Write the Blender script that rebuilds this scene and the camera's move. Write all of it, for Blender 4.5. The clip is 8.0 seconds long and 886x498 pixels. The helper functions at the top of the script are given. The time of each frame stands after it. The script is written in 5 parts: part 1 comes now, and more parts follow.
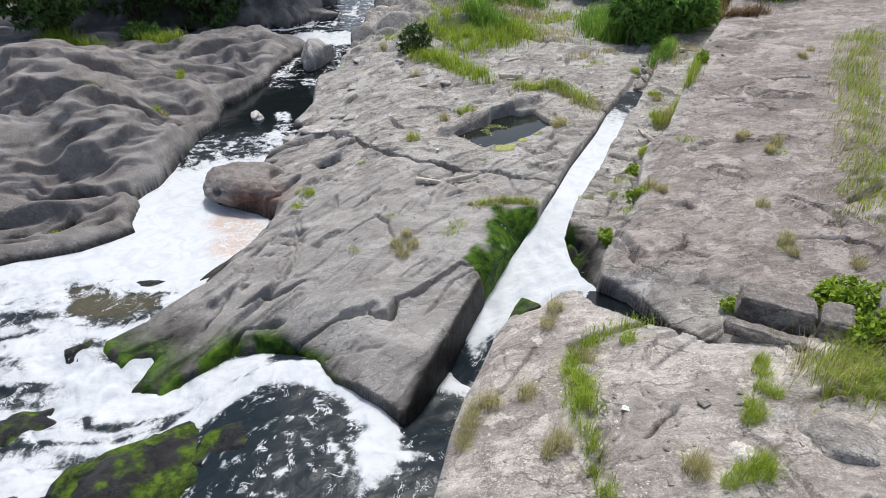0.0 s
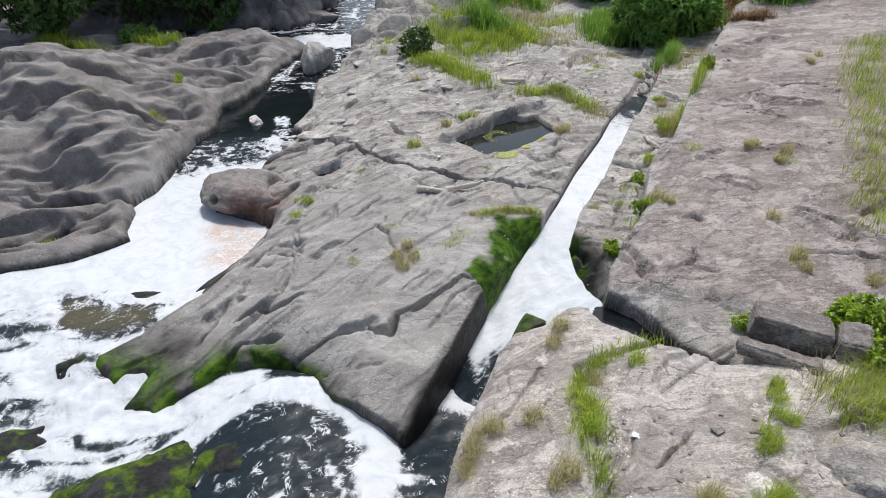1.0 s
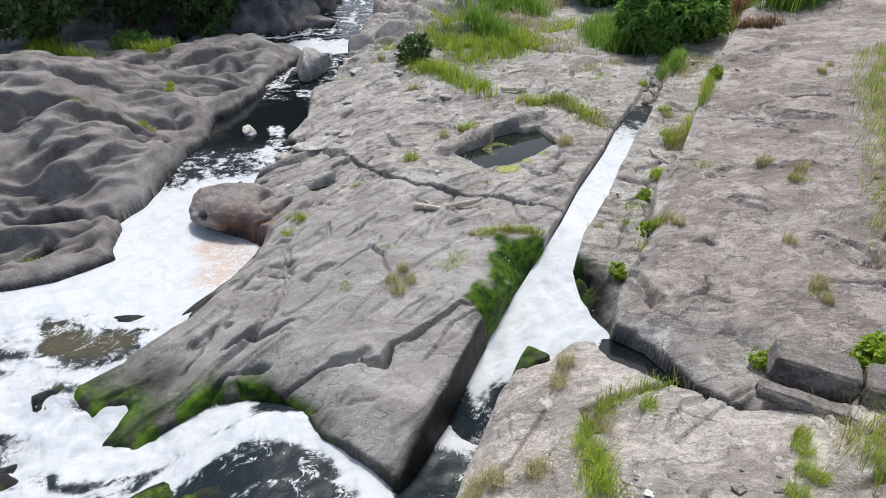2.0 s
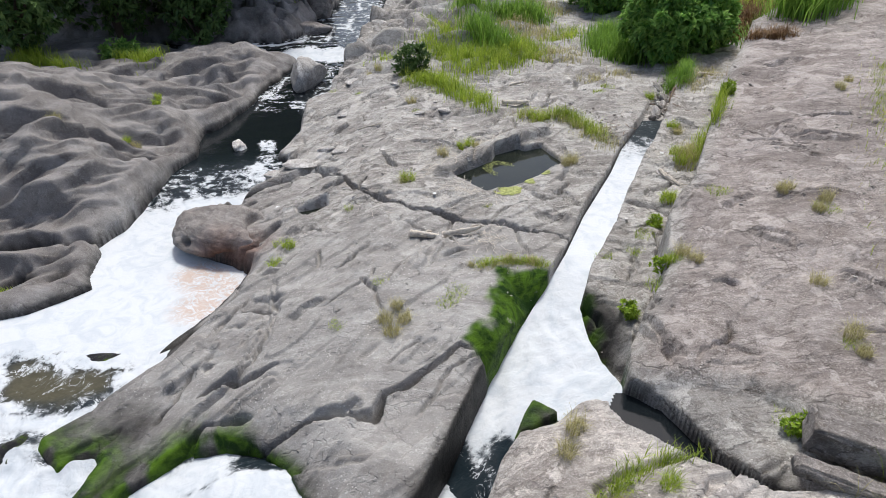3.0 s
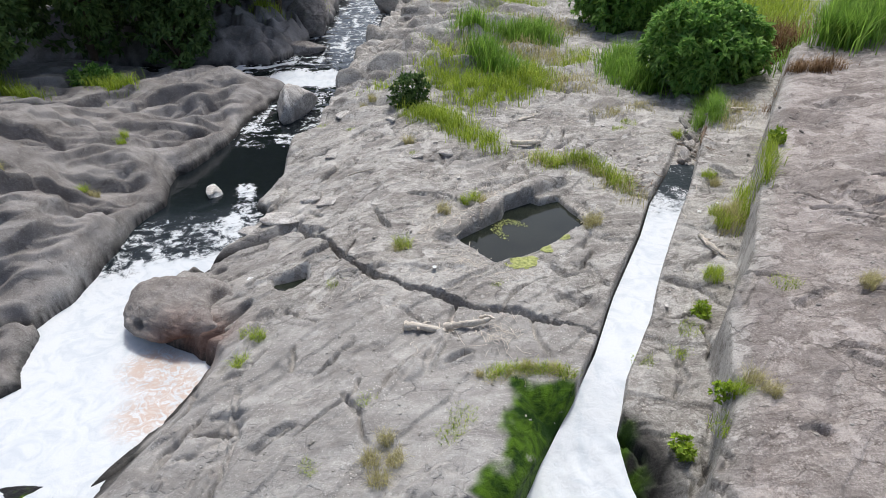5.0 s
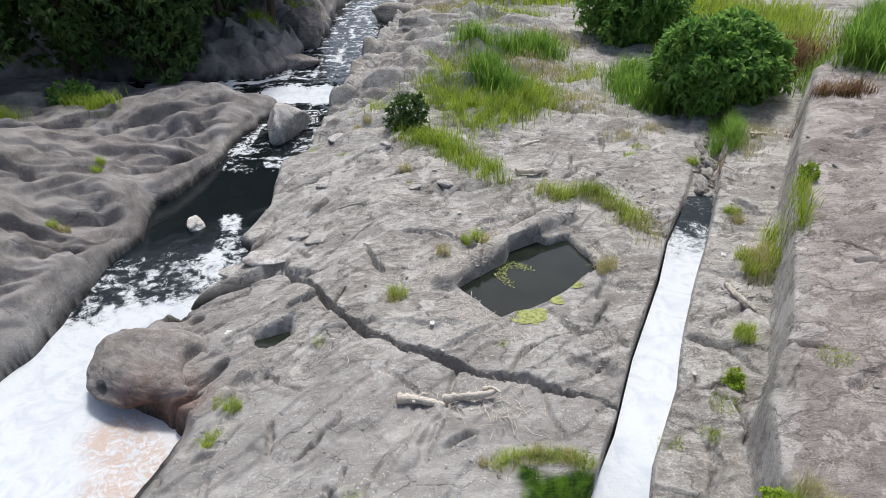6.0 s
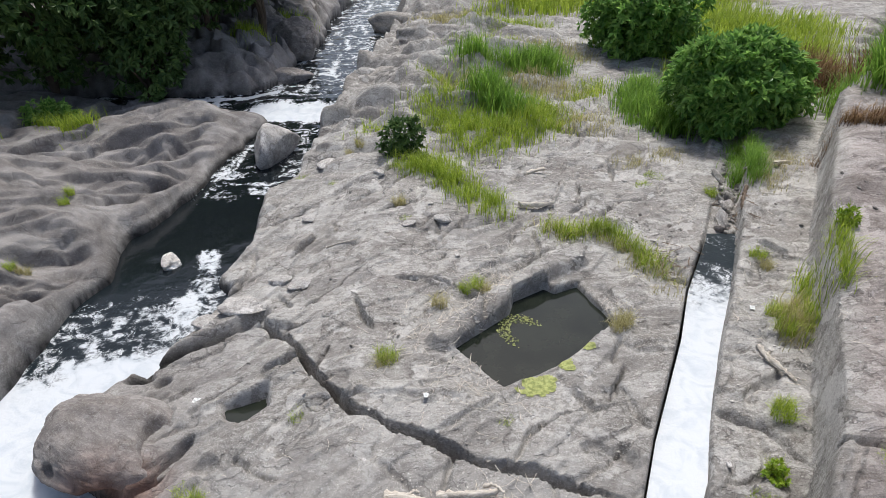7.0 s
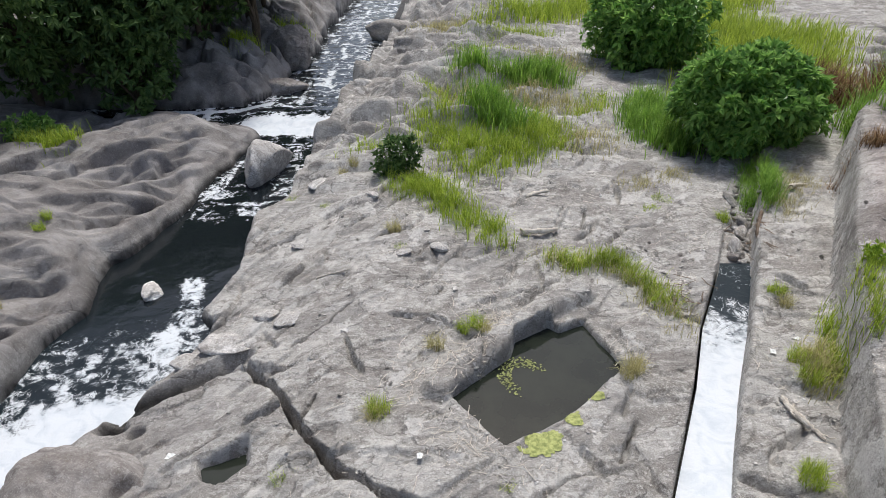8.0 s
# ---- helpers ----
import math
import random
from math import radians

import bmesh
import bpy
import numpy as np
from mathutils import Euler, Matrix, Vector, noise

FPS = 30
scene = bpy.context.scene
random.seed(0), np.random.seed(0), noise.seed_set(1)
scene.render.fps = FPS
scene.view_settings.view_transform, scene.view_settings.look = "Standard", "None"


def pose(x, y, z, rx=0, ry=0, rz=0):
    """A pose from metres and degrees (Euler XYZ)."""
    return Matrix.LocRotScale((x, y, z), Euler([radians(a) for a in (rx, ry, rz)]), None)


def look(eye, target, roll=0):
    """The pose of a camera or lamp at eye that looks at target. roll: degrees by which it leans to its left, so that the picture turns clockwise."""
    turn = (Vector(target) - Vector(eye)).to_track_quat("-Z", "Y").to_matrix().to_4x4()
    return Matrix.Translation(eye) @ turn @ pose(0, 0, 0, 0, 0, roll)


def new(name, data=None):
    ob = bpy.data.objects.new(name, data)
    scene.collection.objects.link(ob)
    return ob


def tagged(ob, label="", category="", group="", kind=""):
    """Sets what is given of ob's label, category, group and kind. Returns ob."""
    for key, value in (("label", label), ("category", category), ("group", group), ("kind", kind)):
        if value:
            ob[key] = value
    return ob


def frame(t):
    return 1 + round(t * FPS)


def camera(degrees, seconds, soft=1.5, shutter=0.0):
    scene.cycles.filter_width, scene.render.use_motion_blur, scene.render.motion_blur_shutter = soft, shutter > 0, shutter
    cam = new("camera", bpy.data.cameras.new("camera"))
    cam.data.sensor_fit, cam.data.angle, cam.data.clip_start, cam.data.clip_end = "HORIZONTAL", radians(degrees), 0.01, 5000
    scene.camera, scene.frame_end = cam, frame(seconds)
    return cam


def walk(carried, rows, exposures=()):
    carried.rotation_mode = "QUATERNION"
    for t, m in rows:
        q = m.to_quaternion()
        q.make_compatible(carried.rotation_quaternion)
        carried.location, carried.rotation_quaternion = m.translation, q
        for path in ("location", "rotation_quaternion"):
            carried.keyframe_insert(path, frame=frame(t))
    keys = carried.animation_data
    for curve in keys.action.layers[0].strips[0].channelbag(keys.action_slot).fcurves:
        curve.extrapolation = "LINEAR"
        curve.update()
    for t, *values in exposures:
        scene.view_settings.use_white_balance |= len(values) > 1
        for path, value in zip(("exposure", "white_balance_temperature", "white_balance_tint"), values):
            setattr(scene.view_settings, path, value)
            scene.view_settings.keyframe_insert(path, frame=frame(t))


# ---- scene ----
cam = camera(73.0, 8.0, soft=0.7)
METRES, EYE, TILT, LEAN, TURN = 7.0, 5.55, -31.7, 0.0, 0.0
ROWS = [
    (0.0, 0.0, 0.0, 0.0, -0.0, 0.0, 0.0),
    (0.5, -0.0026, 0.0106, 0.0106, 0.03, 0.03, -0.04),
    (1.0, -0.0031, 0.0295, 0.0287, 0.04, 0.06, -0.07),
    (1.5, -0.0012, 0.055, 0.0532, 0.05, 0.12, -0.08),
    (3.0, 0.0087, 0.1699, 0.1627, 0.03, 0.36, -0.12),
    (3.5, 0.0081, 0.2208, 0.2111, 0.05, 0.48, -0.12),
    (4.0, 0.007, 0.276, 0.263, 0.09, 0.6, -0.17),
    (5.5, 0.0052, 0.4497, 0.4264, 0.06, 1.05, -0.22),
    (6.0, 0.0071, 0.5101, 0.4886, 0.06, 1.21, -0.23),
    (6.5, 0.0118, 0.5741, 0.5515, 0.06, 1.37, -0.25),
    (7.0, 0.0159, 0.637, 0.6117, 0.06, 1.51, -0.28),
    (7.5, 0.0195, 0.6904, 0.6692, 0.03, 1.69, -0.3),
    (8.0, 0.0231, 0.7159, 0.6962, 0.04, 1.73, -0.34),
]
walk(cam, [(t, pose(0, 0, EYE, TILT, LEAN, TURN) @ pose(METRES * x, METRES * y * 1.31, METRES * z, 90 + pitch / 1.31, roll, yaw)) for t, x, y, z, yaw, pitch, roll in ROWS])


# ---- light ----
SUN_AZ, SUN_EL = radians(8), radians(66)
world = bpy.data.worlds.new("sky")
scene.world = world
world.use_nodes = True
wn = world.node_tree
sky = wn.nodes.new("ShaderNodeTexSky")
sky.sky_type, sky.sun_disc = "NISHITA", False
sky.sun_elevation, sky.sun_rotation = SUN_EL, SUN_AZ
sky.air_density, sky.dust_density, sky.ozone_density = 1.0, 4.0, 1.0
wn.links.new(sky.outputs[0], wn.nodes["Background"].inputs[0])
wn.nodes["Background"].inputs[1].default_value = 0.135
sun = new("sun", bpy.data.lights.new("sun", "SUN"))
sun.data.energy, sun.data.angle, sun.data.color = 2.9, radians(9), (0.97, 0.975, 0.95)
sun_from = Vector((math.sin(SUN_AZ) * math.cos(SUN_EL), math.cos(SUN_AZ) * math.cos(SUN_EL), math.sin(SUN_EL)))
sun.matrix_world = look(sun_from * 60, (0, 0, 0))


# ---- noise and shapes on arrays ----
def hashed(i, j, seed):
    h = (i * 374761393 + j * 668265263 + seed * 1442695041) & 0x7FFFFFFF
    h = ((h ^ (h >> 13)) * 1274126177) & 0x7FFFFFFF
    return (h ^ (h >> 16)) & 0xFFFF


def gnoise(x, y, seed=0):
    """Gradient noise, about -1 to 1."""
    i, j = np.floor(x).astype(np.int64), np.floor(y).astype(np.int64)
    u, v = x - i, y - j
    su, sv = u * u * u * (u * (u * 6 - 15) + 10), v * v * v * (v * (v * 6 - 15) + 10)

    def corner(a, b):
        g = hashed(i + a, j + b, seed) * (2 * np.pi / 65536)
        return np.cos(g) * (u - a) + np.sin(g) * (v - b)
    low = corner(0, 0) * (1 - su) + corner(1, 0) * su
    high = corner(0, 1) * (1 - su) + corner(1, 1) * su
    return 1.5 * (low * (1 - sv) + high * sv)


def fbm(x, y, octaves=4, seed=0, gain=0.5):
    total, amp, norm = 0.0, 1.0, 0.0
    for k in range(octaves):
        total = total + amp * gnoise(x * 2.03 ** k + 17.3 * k, y * 2.03 ** k - 9.1 * k, seed + k)
        norm, amp = norm + amp, amp * gain
    return total / norm


def bowls(x, y, seed=0):
    """Distance to the nearest of many scattered places: hollows that meet in sharp crests."""
    i, j = np.floor(x).astype(np.int64), np.floor(y).astype(np.int64)
    best = np.full(np.shape(x), 9.0)
    for a in (-1, 0, 1):
        for b in (-1, 0, 1):
            px = i + a + 0.1 + 0.8 * hashed(i + a, j + b, seed) / 65536
            py = j + b + 0.1 + 0.8 * hashed(i + a, j + b, seed + 7) / 65536
            best = np.minimum(best, (x - px) ** 2 + (y - py) ** 2)
    return np.minimum(best, 1.2)


def smooth(a, b, v):
    t = np.clip((v - a) / (b - a), 0, 1)
    return t * t * (3 - 2 * t)


def line_distance(x, y, pts):
    """Distance to a polyline, and how far along it (0 to 1) the nearest place lies."""
    best, along = np.full(np.shape(x), 1e9), np.zeros(np.shape(x))
    n = len(pts) - 1
    for k in range(n):
        (ax, ay), (bx, by) = pts[k], pts[k + 1]
        dx, dy = bx - ax, by - ay
        t = np.clip(((x - ax) * dx + (y - ay) * dy) / (dx * dx + dy * dy), 0, 1)
        d = np.hypot(x - ax - t * dx, y - ay - t * dy)
        nearer = d < best
        best, along = np.where(nearer, d, best), np.where(nearer, (k + t) / n, along)
    return best, along


def inside(x, y, pts):
    """Signed distance to a polygon's edge, positive inside."""
    d, _ = line_distance(x, y, list(pts) + [pts[0]])
    odd = np.zeros(np.shape(x), bool)
    for k in range(len(pts)):
        (ax, ay), (bx, by) = pts[k - 1], pts[k]
        if ay != by:
            odd ^= ((ay > y) != (by > y)) & (x < (bx - ax) * (y - ay) / (by - ay) + ax)
    return np.where(odd, d, -d)


# ---- the plan: outlines of the rock masses, seen from above ----
RIVER_RIGHT = [(-2.6, 42), (-3.2, 35), (-3.8, 30), (-3.75, 28), (-3.9, 24.9), (-4.0, 21.9), (-4.55, 21.2), (-4.5, 20.1), (-4.35, 18.9), (-4.75, 17.6),
               (-4.3, 17.2), (-4.6, 16.1), (-5.2, 15.2), (-5.65, 14.3), (-6.0, 13.7), (-5.5, 13.0), (-4.7, 12.6), (-4.0, 12.15), (-4.45, 10.95),
               (-5.0, 9.7), (-5.45, 8.6), (-6.05, 8.05), (-5.95, 7.85), (-5.46, 7.32), (-5.0, 7.55), (-5.16, 6.95), (-4.42, 6.8), (-3.86, 7.33),
               (-3.5, 7.6), (-3.05, 7.62), (-2.6, 7.5), (-2.03, 7.05), (-1.74, 6.6), (-1.19, 6.23), (-0.66, 5.86)]
CHANNEL_LEFT = [(-0.48, 5.82), (-0.31, 6.14), (0.14, 7.1), (0.42, 7.76), (0.72, 8.45), (1.06, 9.1), (1.45, 9.75), (1.93, 10.5), (2.5, 11.6), (3.0, 12.8), (4.04, 14.9),
                (4.65, 16.3), (5.62, 18.1), (6.15, 19.2), (7.5, 22.6)]
MIDDLE = RIVER_RIGHT + CHANNEL_LEFT + [(14, 28), (40, 60), (-2, 60)]
STRIP = [(2.2, 9.75), (2.6, 10.87), (3.34, 12.2), (3.7, 13.1), (4.41, 14.6), (5.24, 16.2), (6.16, 18.1), (7.2, 20.5), (8.1, 22.6),
         (30, 40), (30, 8), (3.0, 8.2), (2.6, 8.5)]
TERRACE = [(2.27, 7.38), (2.44, 7.97), (2.78, 8.61), (3.2, 9.2), (3.42, 9.75), (3.62, 10.3), (3.92, 11.2), (4.72, 12.3), (5.35, 13.6), (6.12, 15.2), (7.1, 17.2), (8.5, 19.6), (9.8, 22),
           (40, 50), (60, 30), (60, 5.4), (9, 5.3), (5.2, 5.9), (4.58, 6.32), (3.94, 6.7), (3.48, 6.97), (2.83, 7.12)]
APRON = [(2.32, 7.42), (2.66, 7.08), (2.86, 6.58), (3.02, 6.26), (3.44, 5.87), (4.3, 5.6), (6.2, 5.2), (6.4, 6.2), (4.6, 6.8), (3.5, 7.4), (2.6, 7.7)]
FRONT = [(2.12, 7.14), (1.65, 7.18), (1.36, 7.0), (0.9, 6.95), (0.61, 6.56), (0.38, 5.98), (0.11, 5.37), (-0.12, 4.58), (-0.26, 4.0), (-1.2, 1.0), (-3, -8), (60, -60), (60, 7.0), (9, 6.6), (5.6, 6.2),
         (4.6, 5.8), (3.6, 5.8), (3.39, 5.83), (2.98, 6.02), (2.62, 6.4), (2.22, 6.74)]
WEDGE = [(0.78, 6.8), (0.98, 7.3), (1.16, 7.58), (1.34, 7.5), (1.8, 7.12), (1.4, 6.8)]
LEFT_BANK = [(-30, 7), (-10.5, 9.6), (-9.2, 10.25), (-7.75, 10.75), (-6.85, 11.7), (-7.2, 12.4), (-7.5, 13.2), (-7.25, 14.5), (-7.05, 16.0), (-6.95, 17.8), (-7.1, 18.8),
             (-7.2, 19.6), (-6.55, 22.0), (-6.5, 23.6), (-6.15, 25.6), (-5.7, 27.2), (-6.8, 28.3), (-9.5, 29.0), (-12, 29.0), (-30, 29)]
UPPER_BANK = [(-30, 29.4), (-9.5, 29.4), (-7.2, 29.9), (-6.2, 31.2), (-6.4, 34), (-5.9, 38), (-6.2, 43), (-6.4, 60), (-30, 60)]
POND = [(0.28, 14.62), (1.0, 13.68), (2.05, 14.3), (3.02, 15.25), (2.57, 16.42), (2.13, 16.2), (1.95, 16.36), (1.3, 15.9), (1.22, 15.55)]
SMALL_POOL = [(-3.2, 13.75), (-2.55, 14.1), (-2.45, 13.6), (-2.7, 13.35), (-3.08, 13.45)]
MOSS_FACE = [(1.0, 10.68), (1.97, 10.66), (2.1, 10.4), (1.75, 9.75), (1.1, 8.78), (0.66, 8.55), (0.26, 8.98), (0.72, 9.2), (0.86, 9.9)]
MOSS_BROW = [(0.26, 8.98), (0.72, 9.2), (0.86, 9.9), (1.0, 10.68), (1.97, 10.66)]
CRACKS = [  # polyline, half width, depth
    ([(-4.1, 15.5), (-3.3, 15.95), (-2.86, 15.5), (-2.22, 14.66), (-1.55, 13.78), (-1.13, 13.21), (-0.03, 12.75), (0.59, 12.33), (1.41, 12.14), (2.5, 11.7)], 0.085, 0.5),
    ([(0.6, 8.75), (0.31, 8.84), (0.06, 8.56), (-0.46, 8.12), (-0.74, 7.95), (-0.85, 7.57), (-1.22, 7.6), (-1.7, 7.72), (-2.23, 7.53), (-2.75, 7.4)], 0.06, 0.5),
    ([(-3.6, 8.46), (-3.17, 8.66), (-3.03, 8.52), (-2.67, 8.72), (-2.45, 8.8)], 0.075, 0.4),
    ([(-3.9, 7.2), (-3.4, 7.95), (-2.7, 8.0)], 0.07, 0.2),
    ([(1.0, 12.3), (1.25, 12.8), (1.75, 13.1), (2.6, 13.3)], 0.05, 0.12),
    ([(1.45, 12.1), (1.5, 11.6), (1.62, 11.1)], 0.05, 0.1),
    ([(2.9, 19.0), (3.3, 19.3), (3.5, 19.8)], 0.07, 0.2),
    ([(4.2, 20.6), (4.4, 21.6)], 0.07, 0.2),
    ([(7.75, 14.4), (8.1, 14.46), (8.75, 14.38)], 0.08, 0.4),
    ([(-4.2, 12.3), (-3.75, 12.6), (-3.45, 13.2)], 0.1, 0.2),
    ([(-1.9, 9.8), (-1.2, 10.4), (-1.15, 10.75)], 0.045, 0.12),
    ([(-3.75, 9.6), (-3.4, 10.5)], 0.045, 0.12),
    ([(1.6, 4.6), (1.7, 5.6), (1.62, 5.8), (2.0, 5.98), (2.41, 6.1), (2.75, 6.15)], 0.05, 0.10),
    ([(0.2, 4.9), (0.8, 5.3), (1.2, 5.9)], 0.04, 0.08),
]


def edge(sd, width):
    return smooth(-0.35 * width, width, sd)


def along_grain(x, y):
    """Coordinates along and across the rock's layering."""
    return 0.66 * x + 0.75 * y, -0.75 * x + 0.66 * y


def middle_top(x, y):
    left = np.minimum(np.maximum(0, -x - 1.2), 3.3)
    slope = 0.24 + 0.06 * smooth(10, 8, y) - 0.07 * smooth(18, 21, y)
    z = -slope * left - 0.125 * np.maximum(0, 10.2 - y) + 0.028 * np.clip(y - 14, 0, 12) + 0.05 * np.maximum(0, y - 27) * smooth(-4, 4, x)
    z = z + 0.12 * np.exp(-((x + 4.6) / 0.8) ** 2 - ((y - 13.4) / 0.8) ** 2)
    return z


def terrace_top(x, y):
    return 0.66 + 0.085 * (x - 2.4) + 0.048 * (y - 7) + 0.05 * np.maximum(0, y - 20)


def ledges(u, v, seed, run):
    """Low broken steps along the layering: a terraced noise."""
    n = fbm(u / (2.6 * run), v / (0.75 * run), 3, seed, 0.42) * 2.6
    f = n - np.floor(n)
    return (np.floor(n) + smooth(0.86, 0.98, f) + 0.12 * f) / 2.6


def tilted(n, rise):
    """Layers that rise steeply at their edge and then dip gently back."""
    f = n - np.floor(n)
    return smooth(0, rise, f) * (1 - 0.9 * np.maximum(0, f - rise) / (1 - rise))


def joints():
    """Thin joints and flaked ledges in the slabs, drawn by chance along the layering."""
    r = random.Random(5)
    out = []
    for count, (x0, x1, y0, y1), main, spread in ((95, (-4.6, 4.6, 6.2, 20), 0.85, 0.28), (26, (-3, 6, 16, 25), 0.4, 0.6), (40, (2.6, 9, 6.4, 18), -0.12, 0.3),
                                                  (12, (0.4, 4.6, 2.8, 6.2), 0.25, 0.6), (16, (-4.5, 4.6, 7, 20), 2.3, 0.25)):
        for _ in range(count):
            x, y, a = r.uniform(x0, x1), r.uniform(y0, y1), main + r.gauss(0, spread)
            pts = [(x, y)]
            for _ in range(r.randint(2, 5)):
                a += r.gauss(0, 0.3)
                l = r.uniform(0.15, 0.5)
                x, y = x + l * math.cos(a), y + l * math.sin(a)
                pts.append((x, y))
            out.append((pts, r.uniform(0.025, 0.05), r.uniform(0.05, 0.16), r.choice((-1, 1)) * r.uniform(0.02, 0.09)))
    return out


JOINTS = joints()


def cut_joints(x, y, z):
    for pts, half, depth, lift in JOINTS:
        xs, ys = [p[0] for p in pts], [p[1] for p in pts]
        m = np.nonzero((x > min(xs) - 0.5) & (x < max(xs) + 0.5) & (y > min(ys) - 0.5) & (y < max(ys) + 0.5))
        if not len(m[0]):
            continue
        qx, qy = x[m], y[m]
        d, along = line_distance(qx + 0.05 * gnoise(qx / 0.2, qy / 0.2, 2), qy + 0.05 * gnoise(qx / 0.2, qy / 0.2, 3), pts)
        taper = smooth(0, 0.2, along) * smooth(1, 0.8, along)
        (ax, ay), (bx, by) = pts[0], pts[-1]
        side = np.sign((bx - ax) * (qy - ay) - (by - ay) * (qx - ax))
        z[m] += taper * (np.maximum(side, 0) * lift * smooth(0.45, 0.0, d) - depth * smooth(half * 1.6, half * 0.4, d))
    return z


def carve_scallops(x, y, z, d):
    """Shell-shaped hollows scoured by floods: a gentle floor that ends in a steep curved lip."""
    r = random.Random(23)
    for k in range(190):
        cx0, cy0 = r.uniform(-13.5, -6.3), r.uniform(9.8, 28.5)
        turn = r.gauss(2.25, 0.35)
        big = k % 3 == 0
        lu, lv = (r.uniform(0.5, 0.9), r.uniform(1.0, 2.0)) if big else (r.uniform(0.2, 0.42), r.uniform(0.4, 0.9))
        deep = lu * r.uniform(0.36, 0.60)
        m = np.nonzero((np.abs(x - cx0) < lv) & (np.abs(y - cy0) < lv))
        if not len(m[0]):
            continue
        qx, qy = x[m] - cx0, y[m] - cy0
        bow = 0.10 * gnoise(qx / 0.6 + k, qy / 0.6, 140)
        a, b = (qx * math.cos(turn) + qy * math.sin(turn)) / lu + bow, (qy * math.cos(turn) - qx * math.sin(turn)) / lv
        u = a + 0.55 * b * b
        floor = np.clip((u + 1) / 2, 0, 1) ** 1.3 * smooth(1.0, 0.88, u)
        z[m] -= deep * floor * smooth(1.0, 0.35, np.abs(b)) * smooth(0.25, 0.9, d[m])
    return z


def terrain(x, y):
    """Height of the bedrock, and masks for its materials."""
    cut = smooth(1.0, 0.4, line_distance(x, y, [(-0.45, 5.6), (0.7, 8.4), (2.1, 10.7), (4.3, 15), (6.2, 18.6)])[0])
    wob = (0.10 * fbm(x / 0.9, y / 0.9, 3, 5) + 0.015 * fbm(x / 0.22, y / 0.22, 2, 8)) * (1 - 0.75 * cut)
    wx, wy = x + 0.6 * wob, y + wob
    u, v = along_grain(x, y)
    fine = 0.012 * fbm(u / 0.5, v / 0.16, 4, 21) + 0.012 * np.abs(fbm(u / 0.8, v / 0.12, 3, 25))
    step = ledges(u + 0.2 * fbm(x, y, 2, 3), v, 31, 1.0)
    step2 = ledges(u + 0.3 * fbm(x / 0.6, y / 0.6, 2, 4), v + 0.15 * fbm(x / 0.4, y / 0.4, 2, 6), 35, 0.38)
    rough = (0.16 - 0.02 * smooth(10.5, 8.5, y) * smooth(1, -1, x)) * step + 0.045 * step2 + fine + 0.10 * fbm(x / 3.1, y / 3.1, 3, 40)
    dome = fbm(x / 1.1, y / 1.1, 3, 61)

    sd_mid = inside(wx, wy, MIDDLE)
    far = smooth(20, 26, y)
    pillow = np.abs(gnoise((x + 0.5 * wob) / 2.3, y / 1.25, 70)) + 0.35 * np.abs(gnoise(x / 0.9, y / 0.55, 71))
    boulders = far * (0.75 * pillow * smooth(6, 1, x) + 0.25 * pillow - 0.2)
    z_mid = middle_top(x, y) + rough * (0.75 + 0.25 * smooth(-1, -4, x)) + boulders
    lip, _ = line_distance(x, y, [(-2.7, 7.5), (-2.03, 7.05), (-1.74, 6.6), (-1.19, 6.23), (-0.6, 5.8)])
    z_mid = z_mid - 0.24 * smooth(0.9, 0.0, lip)
    round_w = 0.22 + 0.75 * smooth(8.6, 10, y) * smooth(12.4, 11.6, y) * smooth(-2.5, -4.2, x)
    mid = -2.4 + (z_mid + 2.4) * edge(sd_mid, 0.10) - 0.45 * (1 - smooth(0, 1, sd_mid / round_w)) * smooth(0.5, -1.0, x) * (1 - 0.6 * smooth(8.4, 7.6, y)) * (1 - smooth(-2.6, -1.6, x) * smooth(8.6, 8.0, y))
    moss_sd = inside(wx, wy, MOSS_FACE)
    brow, _ = line_distance(wx, wy, MOSS_BROW)
    mid = mid - smooth(0.0, 0.85, brow) * (0.62 + 0.10 * fbm(x / 0.4, y / 0.4, 2, 77)) * smooth(-0.03, 0.08, moss_sd)

    sd_strip = inside(wx, wy, STRIP)
    z_strip = -0.08 + 0.066 * (y - 11) - 0.05 * np.maximum(0, 9.6 - y) + 0.8 * rough + 0.05 * np.floor(1.6 * (y + 0.3 * x))  % 0.1
    strip = -2.4 + (z_strip + 2.4) * edge(sd_strip, 0.10)
    strip = np.where(y < 9.9, strip - 0.5 * smooth(0.55, 0, sd_strip) * smooth(10.2, 9.3, y), strip)

    sd_ter = inside(wx, wy, TERRACE)
    z_ter = terrace_top(x, y) + 0.5 * rough + 0.10 * dome * 0.5
    ter = -2.4 + (z_ter + 2.4) * edge(sd_ter, 0.09) - 0.10 * smooth(0.35, 0.0, sd_ter) - 0.10 * smooth(0.7, 0.0, sd_ter) * smooth(8.3, 7.2, y) * smooth(4.2, 3.4, x)
    sd_ap = inside(wx, wy, APRON)
    z_ap = terrace_top(x, y) - 0.17 - 0.10 * smooth(0.35, 0.0, sd_ap) + 0.4 * rough
    apron = -2.4 + (z_ap + 2.4) * edge(sd_ap, 0.10)

    sd_fr = inside(wx, wy, FRONT)
